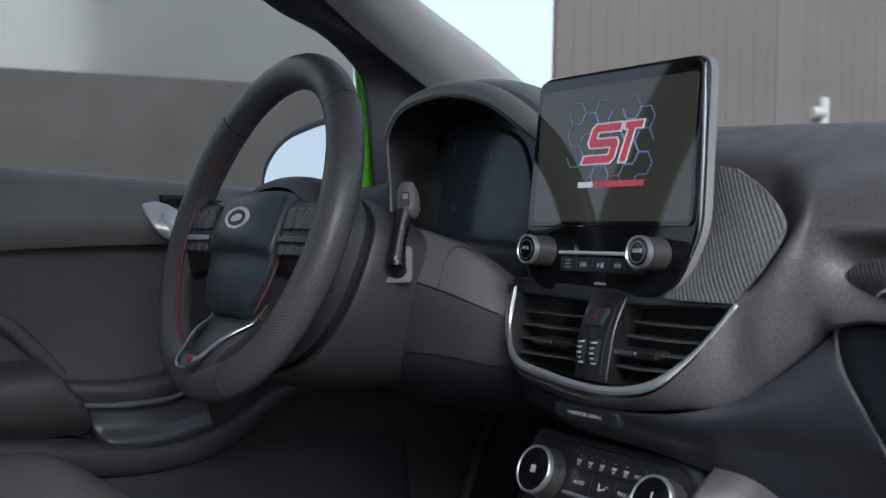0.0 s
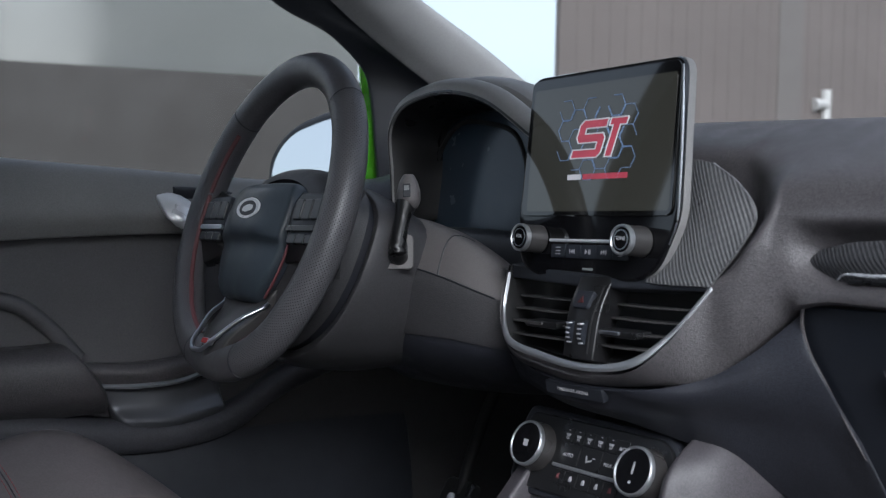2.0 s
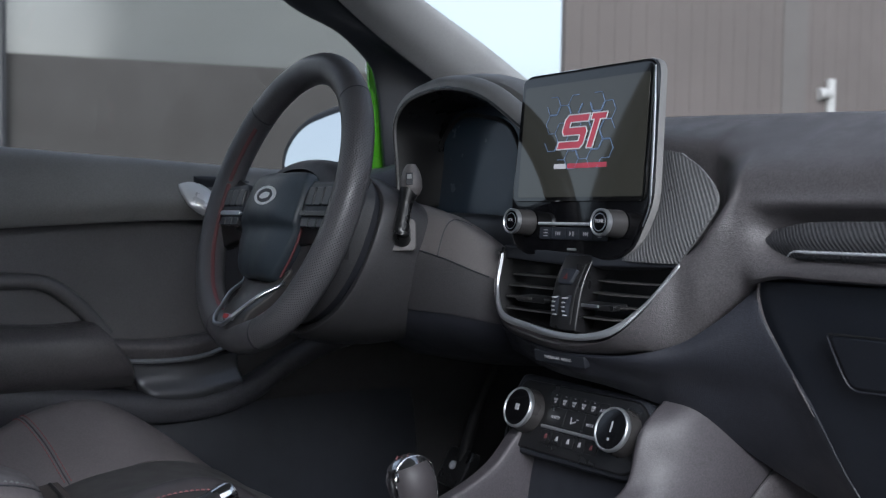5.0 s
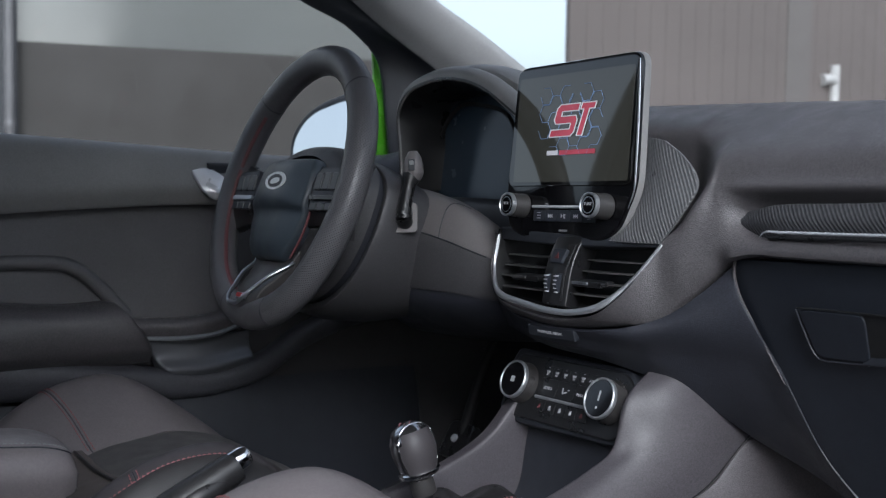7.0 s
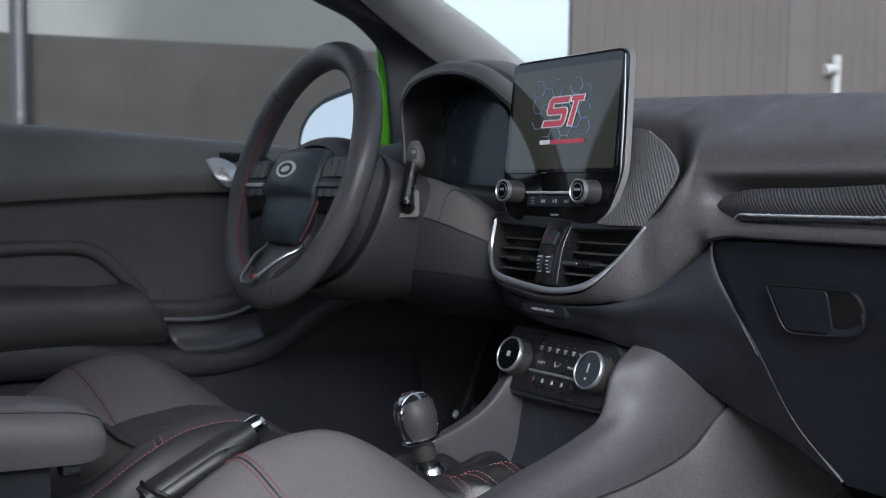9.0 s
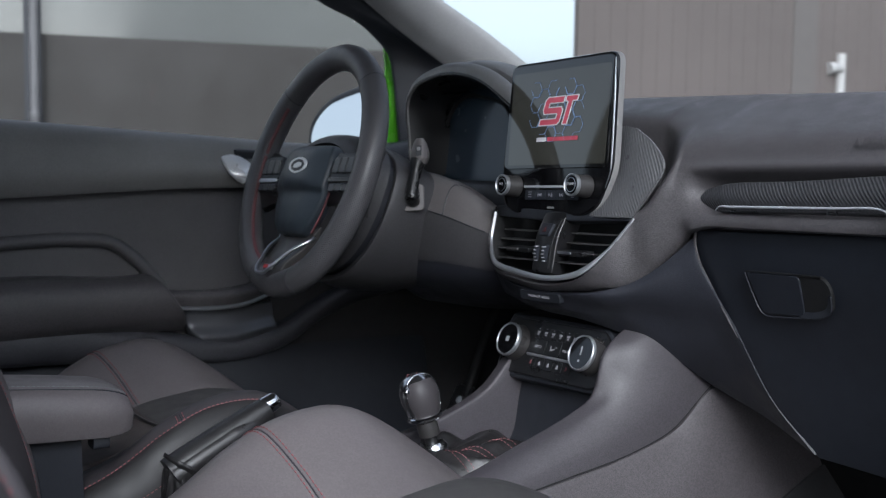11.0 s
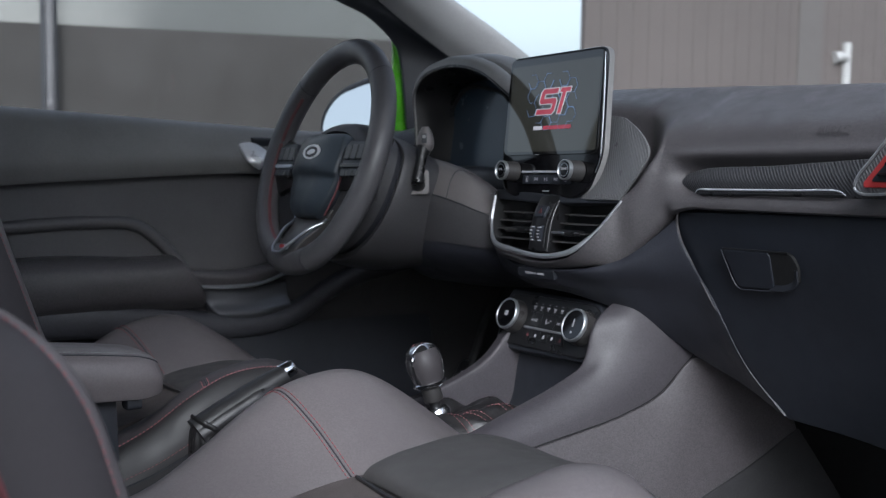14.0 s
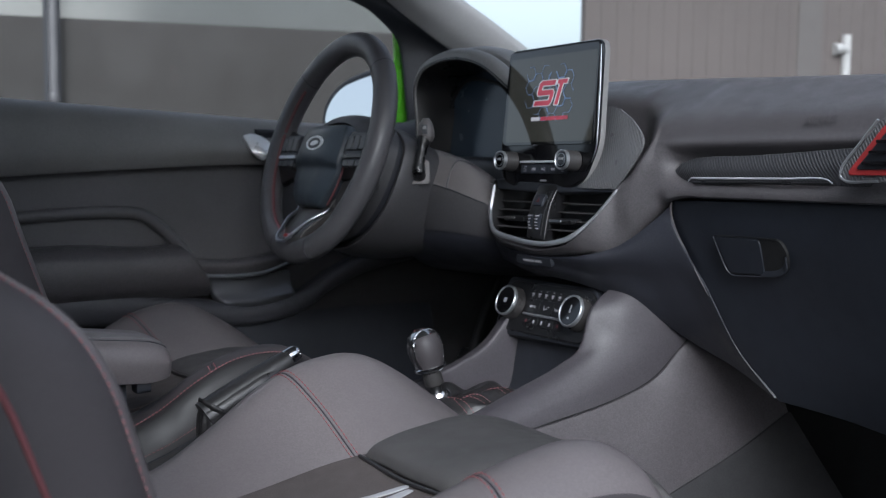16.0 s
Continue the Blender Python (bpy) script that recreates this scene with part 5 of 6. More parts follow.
# hub and spokes (local -y looks at the driver)
rows = []
for z, hw, d, c in ((0.036, 0.05, -0.006, -0.002), (0.033, 0.06, 0.002, 0.006), (0.024, 0.068, 0.007, 0.014), (0.004, 0.073, 0.009, 0.0175), (-0.022, 0.0735, 0.0105, 0.0185), (-0.029, 0.073, 0.0095, 0.016), (-0.034, 0.0725, 0.006, 0.0125), (-0.06, 0.065, 0.006, 0.0125), (-0.084, 0.05, 0.006, 0.011), (-0.094, 0.04, 0.002, 0.006), (-0.097, 0.034, -0.006, -0.003)):
    rows.append([(-hw, 0.012, z), (-hw * 0.985, 0.002 - d, z), (-hw * 0.9, -d, z), (-hw * 0.5, -c * 0.95, z), (0, -c, z), (hw * 0.5, -c * 0.95, z), (hw * 0.9, -d, z), (hw * 0.985, 0.002 - d, z), (hw, 0.012, z)])
part("airbag_cover", skin(rows, 44, 50, 0.02, 0.002, face=(0, -2, 0)), M_COVER, wheel, local=True)
OVAL = pose(0, -0.0165, 0.001, 90) @ Matrix.Diagonal((1.75, 0.74, 1, 1))
part("emblem", lathe([(0.0155, 0.0), (0.0165, 0.0016), (0.0155, 0.0028), (0.0118, 0.0024)], OVAL), M_ENAMEL, wheel, "pale silver oval emblem ring", local=True)
part("emblem_field", lathe([(0.0116, 0.0), (0.0116, 0.0026)], OVAL), M_DARK, wheel, local=True)
part("emblem_mark", plate(soft([(-0.013, -0.003), (-0.004, -0.0045), (0.012, -0.002), (0.013, 0.003), (0.002, 0.0045), (-0.01, 0.002)], 0.003), 0.001, pose(0, -0.0197, 0.001), 0.0003), M_ENAMEL, wheel, local=True)
for e in (-1, 1):
    rows = [[(e * 0.062, 0.006, 0.026), (e * 0.1, 0.006, 0.022), (e * 0.164, 0.004, 0.034)], [(e * 0.066, -0.002, 0.006), (e * 0.1, -0.003, 0.004), (e * 0.16, -0.004, 0.006)], [(e * 0.066, -0.001, -0.02), (e * 0.1, -0.002, -0.022), (e * 0.158, -0.004, -0.026)], [(e * 0.058, 0.008, -0.05), (e * 0.1, 0.008, -0.046), (e * 0.156, 0.006, -0.062)]]
    sp = part("spoke", skin(rows, 20, 16, 0.02, 0.003, face=(0, -2, 0)), M_STEM, wheel, local=True)
    part("button_pad", plate(soft([(e * 0.084, 0.024), (e * 0.146, 0.022), (e * 0.15, -0.022), (e * 0.08, -0.026)], 0.012), 0.01, pose(0, -0.005, -0.002), 0.003), M_DARK, sp, local=True)
    # right bar is coloured black for how dark its silver shows edge-on
    part("silver_bar", block(min(e * 0.083, e * 0.143), -0.0085, -0.0205, max(e * 0.083, e * 0.143), -0.003, -0.0145, 0.0012), M_SATIN if e < 0 else M_STEM, sp, local=True)
    for j in range(3):
        x0, x1 = sorted((e * (0.087 + j * 0.0195), e * (0.104 + j * 0.0195)))
        part("switch", plate(rounded(x0, -0.008, x1, 0.014, 0.003), 0.006, pose(0, -0.0075, 0.0), 0.0015), M_SWITCH, sp, local=True)
        part("switch", plate(rounded(x0, -0.033, x1, -0.023, 0.002), 0.006, pose(0, -0.0065, 0.0), 0.0012), M_SWITCH, sp, local=True)
    part("hub_seam", tube([(e * 0.077, 0.004, 0.022), (e * 0.079, 0.002, -0.02), (e * 0.07, 0.004, -0.06), (e * 0.052, 0.006, -0.09)], 0.0016, 40, 8), M_PIPING, sp, local=True)
rows = [[(-0.056, 0.012, -0.08), (0, 0.01, -0.08), (0.056, 0.012, -0.08)], [(-0.044, 0.004, -0.11), (0, 0.0, -0.11), (0.044, 0.004, -0.11)], [(-0.03, -0.012, -0.14), (0, -0.016, -0.14), (0.03, -0.012, -0.14)], [(-0.026, -0.012, -0.164), (0, -0.017, -0.166), (0.026, -0.012, -0.164)]]
part("lower_spoke", skin(rows, 16, 16, 0.012, 0.003, face=(0, -2, 0)), M_KNOB, wheel, local=True)
LEG = [(0.054, 0.0115, -0.094), (0.051, 0.010, -0.098), (0.041, -0.007, -0.1165), (0.029, -0.0185, -0.136), (0.021, -0.026, -0.150), (0.013, -0.028, -0.1575), (0.0, -0.0285, -0.159)]
part("silver_u", tube([(-x, y, z) for x, y, z in LEG] + LEG[-2::-1], 0.0026, 80, 10), M_SATIN, wheel, "satin silver U-shaped spoke trim", local=True)
part("badge", plate(rounded(-0.012, -0.0035, 0.012, 0.0035, 0.0015), 0.004, pose(0.0, -0.0205, -0.1475, -8), 0.0005), M_SATIN, wheel, local=True)
part("badge_field", plate(rounded(-0.011, -0.0028, 0.003, 0.0028, 0.001), 0.003, pose(0.0, -0.0211, -0.1475, -8), 0.0003), M_REDTRIM, wheel, local=True)
# column shroud
col = thing("steering_column", (-0.353, 0.0, 0.86), "black plastic steering column shroud with wiper stalk", "steering column")
CMX = pose(-0.353, -0.158, 0.917, TW)
def column_ring(secs):
    rows = []
    for y, hw, zt, zb in secs:
        ring = [(hw * math.cos(a), y, (zt if math.sin(a) > 0 else -zb) * math.copysign(abs(math.sin(a)) ** 0.8, math.sin(a))) for a in np.linspace(-math.pi * 0.5, math.pi * 1.5, 25)]
        rows.append([tuple(CMX @ Vector(q)) for q in ring])
    return rows


part("shroud", skin(column_ring(((0.012, 0.08, 0.045, -0.08), (0.02, 0.105, 0.058, -0.112), (0.034, 0.124, 0.064, -0.13), (0.056, 0.13, 0.066, -0.138))), 60, 20, 0.01, 0.002, face=(-0.35, -0.3, 1.6)), M_SHROUD, col)
part("gap", skin(column_ring(((0.05, 0.124, 0.06, -0.132), (0.075, 0.124, 0.06, -0.132))), 60, 4, 0.01, 0.001, face=(-0.35, -0.3, 1.6)), M_DARK, col)
part("collar", skin(column_ring(((0.066, 0.136, 0.06, -0.146), (0.075, 0.138, 0.062, -0.148), (0.14, 0.14, 0.05, -0.14), (0.22, 0.14, 0.03, -0.11))), 60, 12, 0.01, 0.002, face=(-0.35, -0.3, 1.6)), M_SHROUD, col)
stalk = part("stalk", tube([(-0.222, -0.06, 0.872), (-0.212, -0.072, 0.871), (-0.205, -0.079, 0.875), (-0.206, -0.077, 0.888), (-0.209, -0.07, 0.908), (-0.211, -0.063, 0.926)], [0.009, 0.0095, 0.0095, 0.0082, 0.0078, 0.0115], 40, 14), M_STEM, col)
part("stalk_head", tube([(-0.211, -0.061, 0.921), (-0.211, -0.0605, 0.927), (-0.211, -0.06, 0.938), (-0.2115, -0.0595, 0.949), (-0.212, -0.059, 0.955)], [0.0105, 0.0138, 0.0132, 0.0105, 0.0055], 24, 16, flat=0.9), M_KNEE, stalk)
part("stalk_mark", plate(rounded(-0.004, -0.007, 0.004, 0.007, 0.0012), 0.004, pose(-0.2015, -0.0685, 0.939, -8, 0, 50), 0.0006), M_DARK, stalk)
part("stalk_symbol", plate(rounded(-0.0026, 0.0, 0.0026, 0.005, 0.0008), 0.001, pose(-0.2012, -0.0688, 0.939, -8, 0, 50), 0.0002), M_TRIMGREY, stalk)
cl = part("stalk_collar", plate(soft([(-0.019, -0.019), (0.017, -0.019), (0.017, 0.017), (-0.019, 0.017)], 0.006), 0.004, pose(-0.2115, -0.0755, 0.877, -10, 0, 52)), M_KNEE, col)
part("collar_well", plate(soft([(-0.012, -0.013), (0.011, -0.013), (0.011, 0.013), (-0.012, 0.013)], 0.008), 0.003, pose(-0.2108, -0.076, 0.877, -10, 0, 52)), M_DARK, cl)

# ---- instrument binnacle ----
binn = thing("instrument_binnacle", (-0.3, 0.12, 0.87), "hooded instrument cluster with dark glass", "instrument cluster")
lip = [(-0.436, 0.06, 0.90), (-0.437, 0.06, 0.961), (-0.438, 0.06, 1.018), (-0.418, 0.06, 1.039), (-0.364, 0.06, 1.052), (-0.305, 0.06, 1.052), (-0.241, 0.06, 1.037), (-0.161, 0.06, 0.993), (-0.10, 0.06, 0.955), (-0.07, 0.06, 0.935)]


def hood_row(out, y, fall=0.0):
    """The hood's lip, pushed outwards about its middle and back."""
    row = []
    for x, y0, z in lip:
        d = Vector((x + 0.29, 0, (z - 0.93) * 1.3))
        d.normalize()
        row.append((x + d.x * out * 0.8, y0 + y, z + d.z * out - fall))
    return row


part("hood", skin([lip, hood_row(0.012, 0.004), hood_row(0.018, 0.015), hood_row(0.014, 0.026), hood_row(0.004, 0.03)], 60, 16, 0.003, 0.001, face=(-0.3, 0.1, 2)), M_HOOD, binn)
part("hood_joint", skin([hood_row(0.006, 0.024), hood_row(0.007, 0.04)], 60, 4, 0.003, 0.001, face=(-0.3, 0.1, 2)), M_BLACK, binn)
part("hood_rear", skin([hood_row(0.004, 0.034), hood_row(0.017, 0.037), hood_row(0.022, 0.06), hood_row(0.014, 0.12, 0.01), hood_row(0.0, 0.24, 0.06)], 60, 24, 0.003, 0.001, face=(-0.3, 0.1, 2)), M_HOOD, binn)
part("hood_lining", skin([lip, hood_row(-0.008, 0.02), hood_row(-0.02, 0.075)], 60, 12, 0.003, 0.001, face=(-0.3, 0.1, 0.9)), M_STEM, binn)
part("cluster_glass", skin([[(-0.47, 0.145, 1.05), (-0.3, 0.14, 1.05), (-0.1, 0.145, 1.03)], [(-0.47, 0.115, 0.87), (-0.3, 0.11, 0.87), (-0.1, 0.115, 0.87)]], 16, 8, 0.01, 0.002), M_CLUSTER, binn)
part("bezel", tube([(-0.43, 0.12, 0.9), (-0.425, 0.128, 0.99), (-0.39, 0.133, 1.022), (-0.33, 0.134, 1.02), (-0.27, 0.132, 1.0), (-0.24, 0.122, 0.93), (-0.245, 0.118, 0.9)], 0.003, 40, 8), M_BLACK, binn)
part("sill", skin([[(-0.46, 0.12, 0.89), (-0.3, 0.115, 0.89), (-0.09, 0.115, 0.885)], [(-0.44, 0.06, 0.892), (-0.3, 0.06, 0.892), (-0.09, 0.06, 0.88)], [(-0.44, 0.05, 0.86), (-0.3, 0.05, 0.86), (-0.09, 0.05, 0.85)]], 16, 12, 0.01, 0.002, face=(-0.2, -0.4, 1.5)), M_DARK, binn)

# ---- driver's door, pillar, mirror ----
door = thing("door_1", (-0.71, -0.3, 0.3), "closed driver door with grey and black moulded trim", "door", kind="structure")
def belt(y):
    return 0.953 + 0.087 * (0.05 - y)**1.0 * 1.0 if y < 0.05 else 0.953 - 0.05 * (y - 0.05)
ys = (-1.0, -0.7, -0.45, -0.2, 0.0, 0.22)
rows = [[(-0.735, y, belt(y) + 0.002) for y in ys], [(-0.705, y, belt(y) + 0.006) for y in ys], [(-0.685, y, belt(y) - 0.008) for y in ys], [(-0.675, y, belt(y) - 0.04) for y in ys], [(-0.672, y, 0.915 - 0.02 * abs(y + 0.2)) for y in ys], [(-0.682, y, 0.895 - 0.025 * abs(y + 0.25)) for y in ys]]
part("upper_trim", skin(rows, 40, 20, 0.02, 0.004, face=(0.5, -0.4, 1.2)), M_HOOD, door)
rows = [[(-0.715, y, z) for y in ys] for z in (0.96, 0.8, 0.55, 0.3)]
part("door_panel", skin(rows, 20, 12, 0.04, face=(0.5, -0.4, 0.9)), M_DOOR, door)
part("pull_moulding", tube([(-0.709, -0.95, 0.816), (-0.709, -0.6, 0.816), (-0.708, -0.4, 0.818), (-0.707, -0.34, 0.81), (-0.706, -0.3, 0.778), (-0.704, -0.262, 0.732)], 0.011, 40, 10), M_DOOR, door)
ya = (-1.0, -0.7, -0.45, -0.3, -0.24)
rows = []
for x, z, slant_y, fall in ((-0.71, 0.765, -0.05, 0.01), (-0.66, 0.762, -0.05, 0.008), (-0.64, 0.745, -0.042, 0.004), (-0.642, 0.69, -0.012, 0.0), (-0.67, 0.664, 0.0, 0.0)):
    rows.append([(x, y + (slant_y if y > -0.4 else 0), z - (fall if y > -0.4 else 0)) for y in ya])
part("armrest", skin(rows, 24, 24, 0.03, 0.006, face=(0.5, -0.4, 1.0)), M_PAD, door)
part("pocket_rail", skin([[(-0.70, -0.285, 0.73), (-0.69, -0.18, 0.722), (-0.69, -0.07, 0.732)], [(-0.672, -0.28, 0.731), (-0.664, -0.185, 0.722), (-0.668, -0.08, 0.73)], [(-0.664, -0.275, 0.722), (-0.656, -0.185, 0.713), (-0.66, -0.08, 0.722)], [(-0.67, -0.27, 0.705), (-0.66, -0.185, 0.698), (-0.665, -0.08, 0.708)]], 24, 16, 0.02), M_PAD, door)
part("silver_strip", skin([[(-0.664, -0.275, 0.7045), (-0.652, -0.195, 0.6985), (-0.652, -0.14, 0.7), (-0.66, -0.085, 0.714)], [(-0.66, -0.272, 0.7015), (-0.648, -0.195, 0.6955), (-0.648, -0.14, 0.697), (-0.656, -0.085, 0.711)], [(-0.664, -0.27, 0.698), (-0.652, -0.195, 0.692), (-0.652, -0.14, 0.6935), (-0.66, -0.085, 0.7075)]], 24, 8, 0.006, 0.0008), M_SILVERPAINT, door)
part("pocket", skin([[(-0.675, -0.24, 0.69), (-0.675, -0.16, 0.685), (-0.68, -0.08, 0.69)], [(-0.675, -0.225, 0.665), (-0.668, -0.15, 0.662), (-0.678, -0.08, 0.67)], [(-0.66, -0.212, 0.648), (-0.655, -0.15, 0.644), (-0.662, -0.08, 0.652)], [(-0.662, -0.208, 0.64), (-0.66, -0.15, 0.636), (-0.664, -0.08, 0.645)]], 20, 14, 0.02), M_CUP, door)
rows = [[(-0.70, y, 0.64) for y in ys], [(-0.675, y, 0.6) for y in ys], [(-0.66, y, 0.5) for y in ys], [(-0.67, y, 0.3) for y in ys]]
part("lower_trim", skin(rows, 20, 12, 0.03, face=(0.5, -0.4, 0.9)), M_DARK, door)
cy = ((-0.6, 0.70, 0.645), (-0.4, 0.68, 0.632), (-0.276, 0.656, 0.618), (-0.15, 0.636, 0.607), (-0.06, 0.652, 0.622), (0.0, 0.683, 0.655), (0.08, 0.712, 0.684), (0.18, 0.73, 0.7))
rows = [[(-0.705, y, zr + 0.004) for y, zr, zb in cy], [(-0.665, y, zr + 0.002) for y, zr, zb in cy], [(-0.657, y, zr - 0.006) for y, zr, zb in cy], [(-0.66, y, zb) for y, zr, zb in cy], [(-0.7, y, zb - 0.012) for y, zr, zb in cy]]
part("lower_moulding", skin(rows, 50, 20, 0.01, 0.002, face=(0.5, -0.4, 0.9)), M_PLASTIC, door)
hd = part("handle_cup", skin([[(-0.674, -0.132, 0.95), (-0.676, -0.1, 0.948), (-0.682, -0.03, 0.94)], [(-0.677, -0.128, 0.93), (-0.68, -0.1, 0.925), (-0.684, -0.03, 0.92)], [(-0.676, -0.118, 0.908), (-0.678, -0.1, 0.906), (-0.683, -0.03, 0.902)]], 12, 10, 0.01), M_DARK, door)
part("door_handle", skin([[(-0.676, -0.157, 0.943), (-0.676, -0.143, 0.9455), (-0.676, -0.1295, 0.944)], [(-0.666, -0.1545, 0.9315), (-0.662, -0.137, 0.933), (-0.665, -0.117, 0.933)], [(-0.66, -0.151, 0.9195), (-0.654, -0.131, 0.92), (-0.658, -0.111, 0.9215)], [(-0.657, -0.1465, 0.91), (-0.651, -0.13, 0.908), (-0.656, -0.1165, 0.911)], [(-0.66, -0.139, 0.9015), (-0.654, -0.132, 0.899), (-0.66, -0.126, 0.8985)]], 20, 16, 0.008, 0.003), M_HANDLE, hd, "satin silver door handle")

pil = thing("pillar_left", (-0.68, 0.3, 0.95), "grey windscreen pillar trim beside the driver", "pillar", kind="structure")
rows = [[(-0.735, 0.226, 0.95), (-0.735, 0.221, 1.021), (-0.735, 0.217, 1.08), (-0.735, 0.207, 1.125), (-0.735, 0.15, 1.178), (-0.72, 0.05, 1.218), (-0.66, -0.1, 1.31)], [(-0.72, 0.26, 0.95), (-0.72, 0.253, 1.021), (-0.72, 0.248, 1.08), (-0.718, 0.238, 1.128), (-0.71, 0.17, 1.178), (-0.695, 0.075, 1.22), (-0.63, -0.09, 1.325)], [(-0.7, 0.37, 0.955), (-0.7, 0.35, 1.0), (-0.698, 0.33, 1.05), (-0.69, 0.29, 1.108), (-0.68, 0.2, 1.16), (-0.667, 0.11, 1.21), (-0.61, -0.06, 1.33)]]
part("sail_trim", skin(rows, 40, 16, 0.02, 0.004, face=(0.5, -0.4, 1.0)), M_DARK, pil)
rows = [[(-0.68, 0.42, 1.035), (-0.672, 0.27, 1.115), (-0.655, 0.12, 1.205), (-0.6, -0.06, 1.325)], [(-0.645, 0.42, 1.06), (-0.64, 0.275, 1.14), (-0.625, 0.14, 1.216), (-0.57, -0.04, 1.33)], [(-0.625, 0.46, 1.08), (-0.62, 0.33, 1.155), (-0.607, 0.18, 1.236), (-0.55, -0.01, 1.335)], [(-0.63, 0.49, 1.08), (-0.622, 0.35, 1.16), (-0.61, 0.195, 1.24), (-0.55, 0.01, 1.335)]]
part("pillar_trim", skin(rows, 40, 16, 0.02, 0.003, face=(0.5, -0.4, 1.0)), M_PILLAR, pil)
rows = [[(-0.755, 0.194, 0.94), (-0.755, 0.2, 1.033), (-0.755, 0.207, 1.1), (-0.755, 0.206, 1.15)], [(-0.757, 0.215, 0.94), (-0.757, 0.215, 1.033), (-0.757, 0.216, 1.1), (-0.757, 0.212, 1.15)], [(-0.76, 0.33, 0.94), (-0.76, 0.33, 1.033), (-0.76, 0.31, 1.08), (-0.76, 0.29, 1.1)]]
part("green_frame", skin(rows, 10, 6, 0.003, 0.001, face=(0.5, -0.4, 1)), M_GREEN, pil, "bright green painted body edge")
rows = [[(-0.68, -0.66, 0.95), (-0.67, -0.665, 1.1), (-0.64, -0.69, 1.25), (-0.58, -0.7, 1.37)], [(-0.68, -0.75, 0.95), (-0.67, -0.755, 1.1), (-0.64, -0.78, 1.25), (-0.58, -0.8, 1.37)]]
solo("pillar_rear_left", skin(rows, 16, 6, 0.05, face=(0.5, -0.4, 1)), M_PLASTIC, "dark door pillar trim behind the driver", "pillar", kind="structure")
rows = [[(-0.66, -0.1, 1.33), (-0.62, -0.45, 1.385), (-0.6, -0.9, 1.38)], [(-0.58, -0.05, 1.34), (-0.55, -0.45, 1.395), (-0.53, -0.9, 1.39)]]
solo("roof_rail", skin(rows, 16, 6, 0.04, face=(0.5, -0.4, 1)), M_TRIMGREY, "grey roof rail trim over the door", "trim", kind="structure")
# unseen pillar, put in to shade the passenger backrest
rows = [[(0.665, -0.87, 0.25), (0.69, -0.87, 0.7), (0.68, -0.885, 0.98), (0.64, -0.92, 1.2), (0.575, -0.95, 1.36)], [(0.665, -1.05, 0.25), (0.69, -1.05, 0.7), (0.68, -1.05, 0.98), (0.64, -1.06, 1.2), (0.575, -1.08, 1.36)]]
solo("pillar_rear_right", skin(rows, 20, 8, 0.05, face=(-0.5, -0.4, 1)), M_TRIMGREY, "grey door pillar trim beside the passenger seat", "pillar", kind="structure")
for sx in (-1, 1):
    rows = [[(sx * 0.66, -0.9, 0.25), (sx * 0.66, -1.3, 0.25), (sx * 0.6, -1.75, 0.25)], [(sx * 0.69, -0.9, 0.7), (sx * 0.69, -1.3, 0.7), (sx * 0.63, -1.78, 0.7)], [(sx * 0.68, -0.9, 0.98), (sx * 0.68, -1.3, 1.0), (sx * 0.61, -1.76, 1.02)]]
    solo("quarter_panel", skin(rows, 14, 10, 0.03, face=(0, -1.2, 0.7)), M_TRIMGREY, "grey side lining behind the front seats", "panel", kind="structure")
    rows = [[(sx * 0.68, -1.04, 0.99), (sx * 0.68, -1.3, 1.0), (sx * 0.61, -1.76, 1.02)], [(sx * 0.565, -1.06, 1.36), (sx * 0.56, -1.3, 1.36), (sx * 0.51, -1.7, 1.3)]]
    solo("window_rear", skin(rows, 14, 8, 0.006, 0.001, face=(0, -1.2, 1.1)), M_GLASS, "clear rear side window glass", "window", kind="structure").visible_shadow = False

mir = thing("door_mirror", (-0.86, 0.17, 0.95), "exterior door mirror with dark housing reflecting the sky", "mirror", turn=pose(0, 0, 0, 0, 0, 14))
part("housing", plate(soft([(-0.108, -0.062), (0.1, -0.09), (0.1, 0.066), (0.04, 0.06), (-0.03, 0.046), (-0.07, 0.027), (-0.101, 0.0)], 0.026, 6), 0.07, pose(0, 0, 0.066), 0.01), M_PLASTIC, mir, local=True)
part("inner_edge", plate(soft([(-0.097, -0.058), (0.092, -0.08), (0.092, 0.059), (0.036, 0.053), (-0.03, 0.039), (-0.064, 0.02), (-0.092, -0.008)], 0.026, 6), 0.01, pose(0, -0.008, 0.066, -6), 0.003), M_DARK, mir, local=True)
part("mirror_glass", plate(soft([(-0.087, -0.05), (-0.01, -0.06), (0.085, -0.066), (0.086, 0.05), (0.036, 0.044), (-0.026, 0.03), (-0.056, 0.013), (-0.079, -0.014)], 0.026, 6), 0.004, pose(0, -0.0105, 0.066, -6), 0.001), M_MIRROR, mir, "silvered glass", local=True)
part("arm", quad_box(0.05, 0.02, -0.02, 0.1, 0.06, 0.02), M_DARK, mir, local=True)

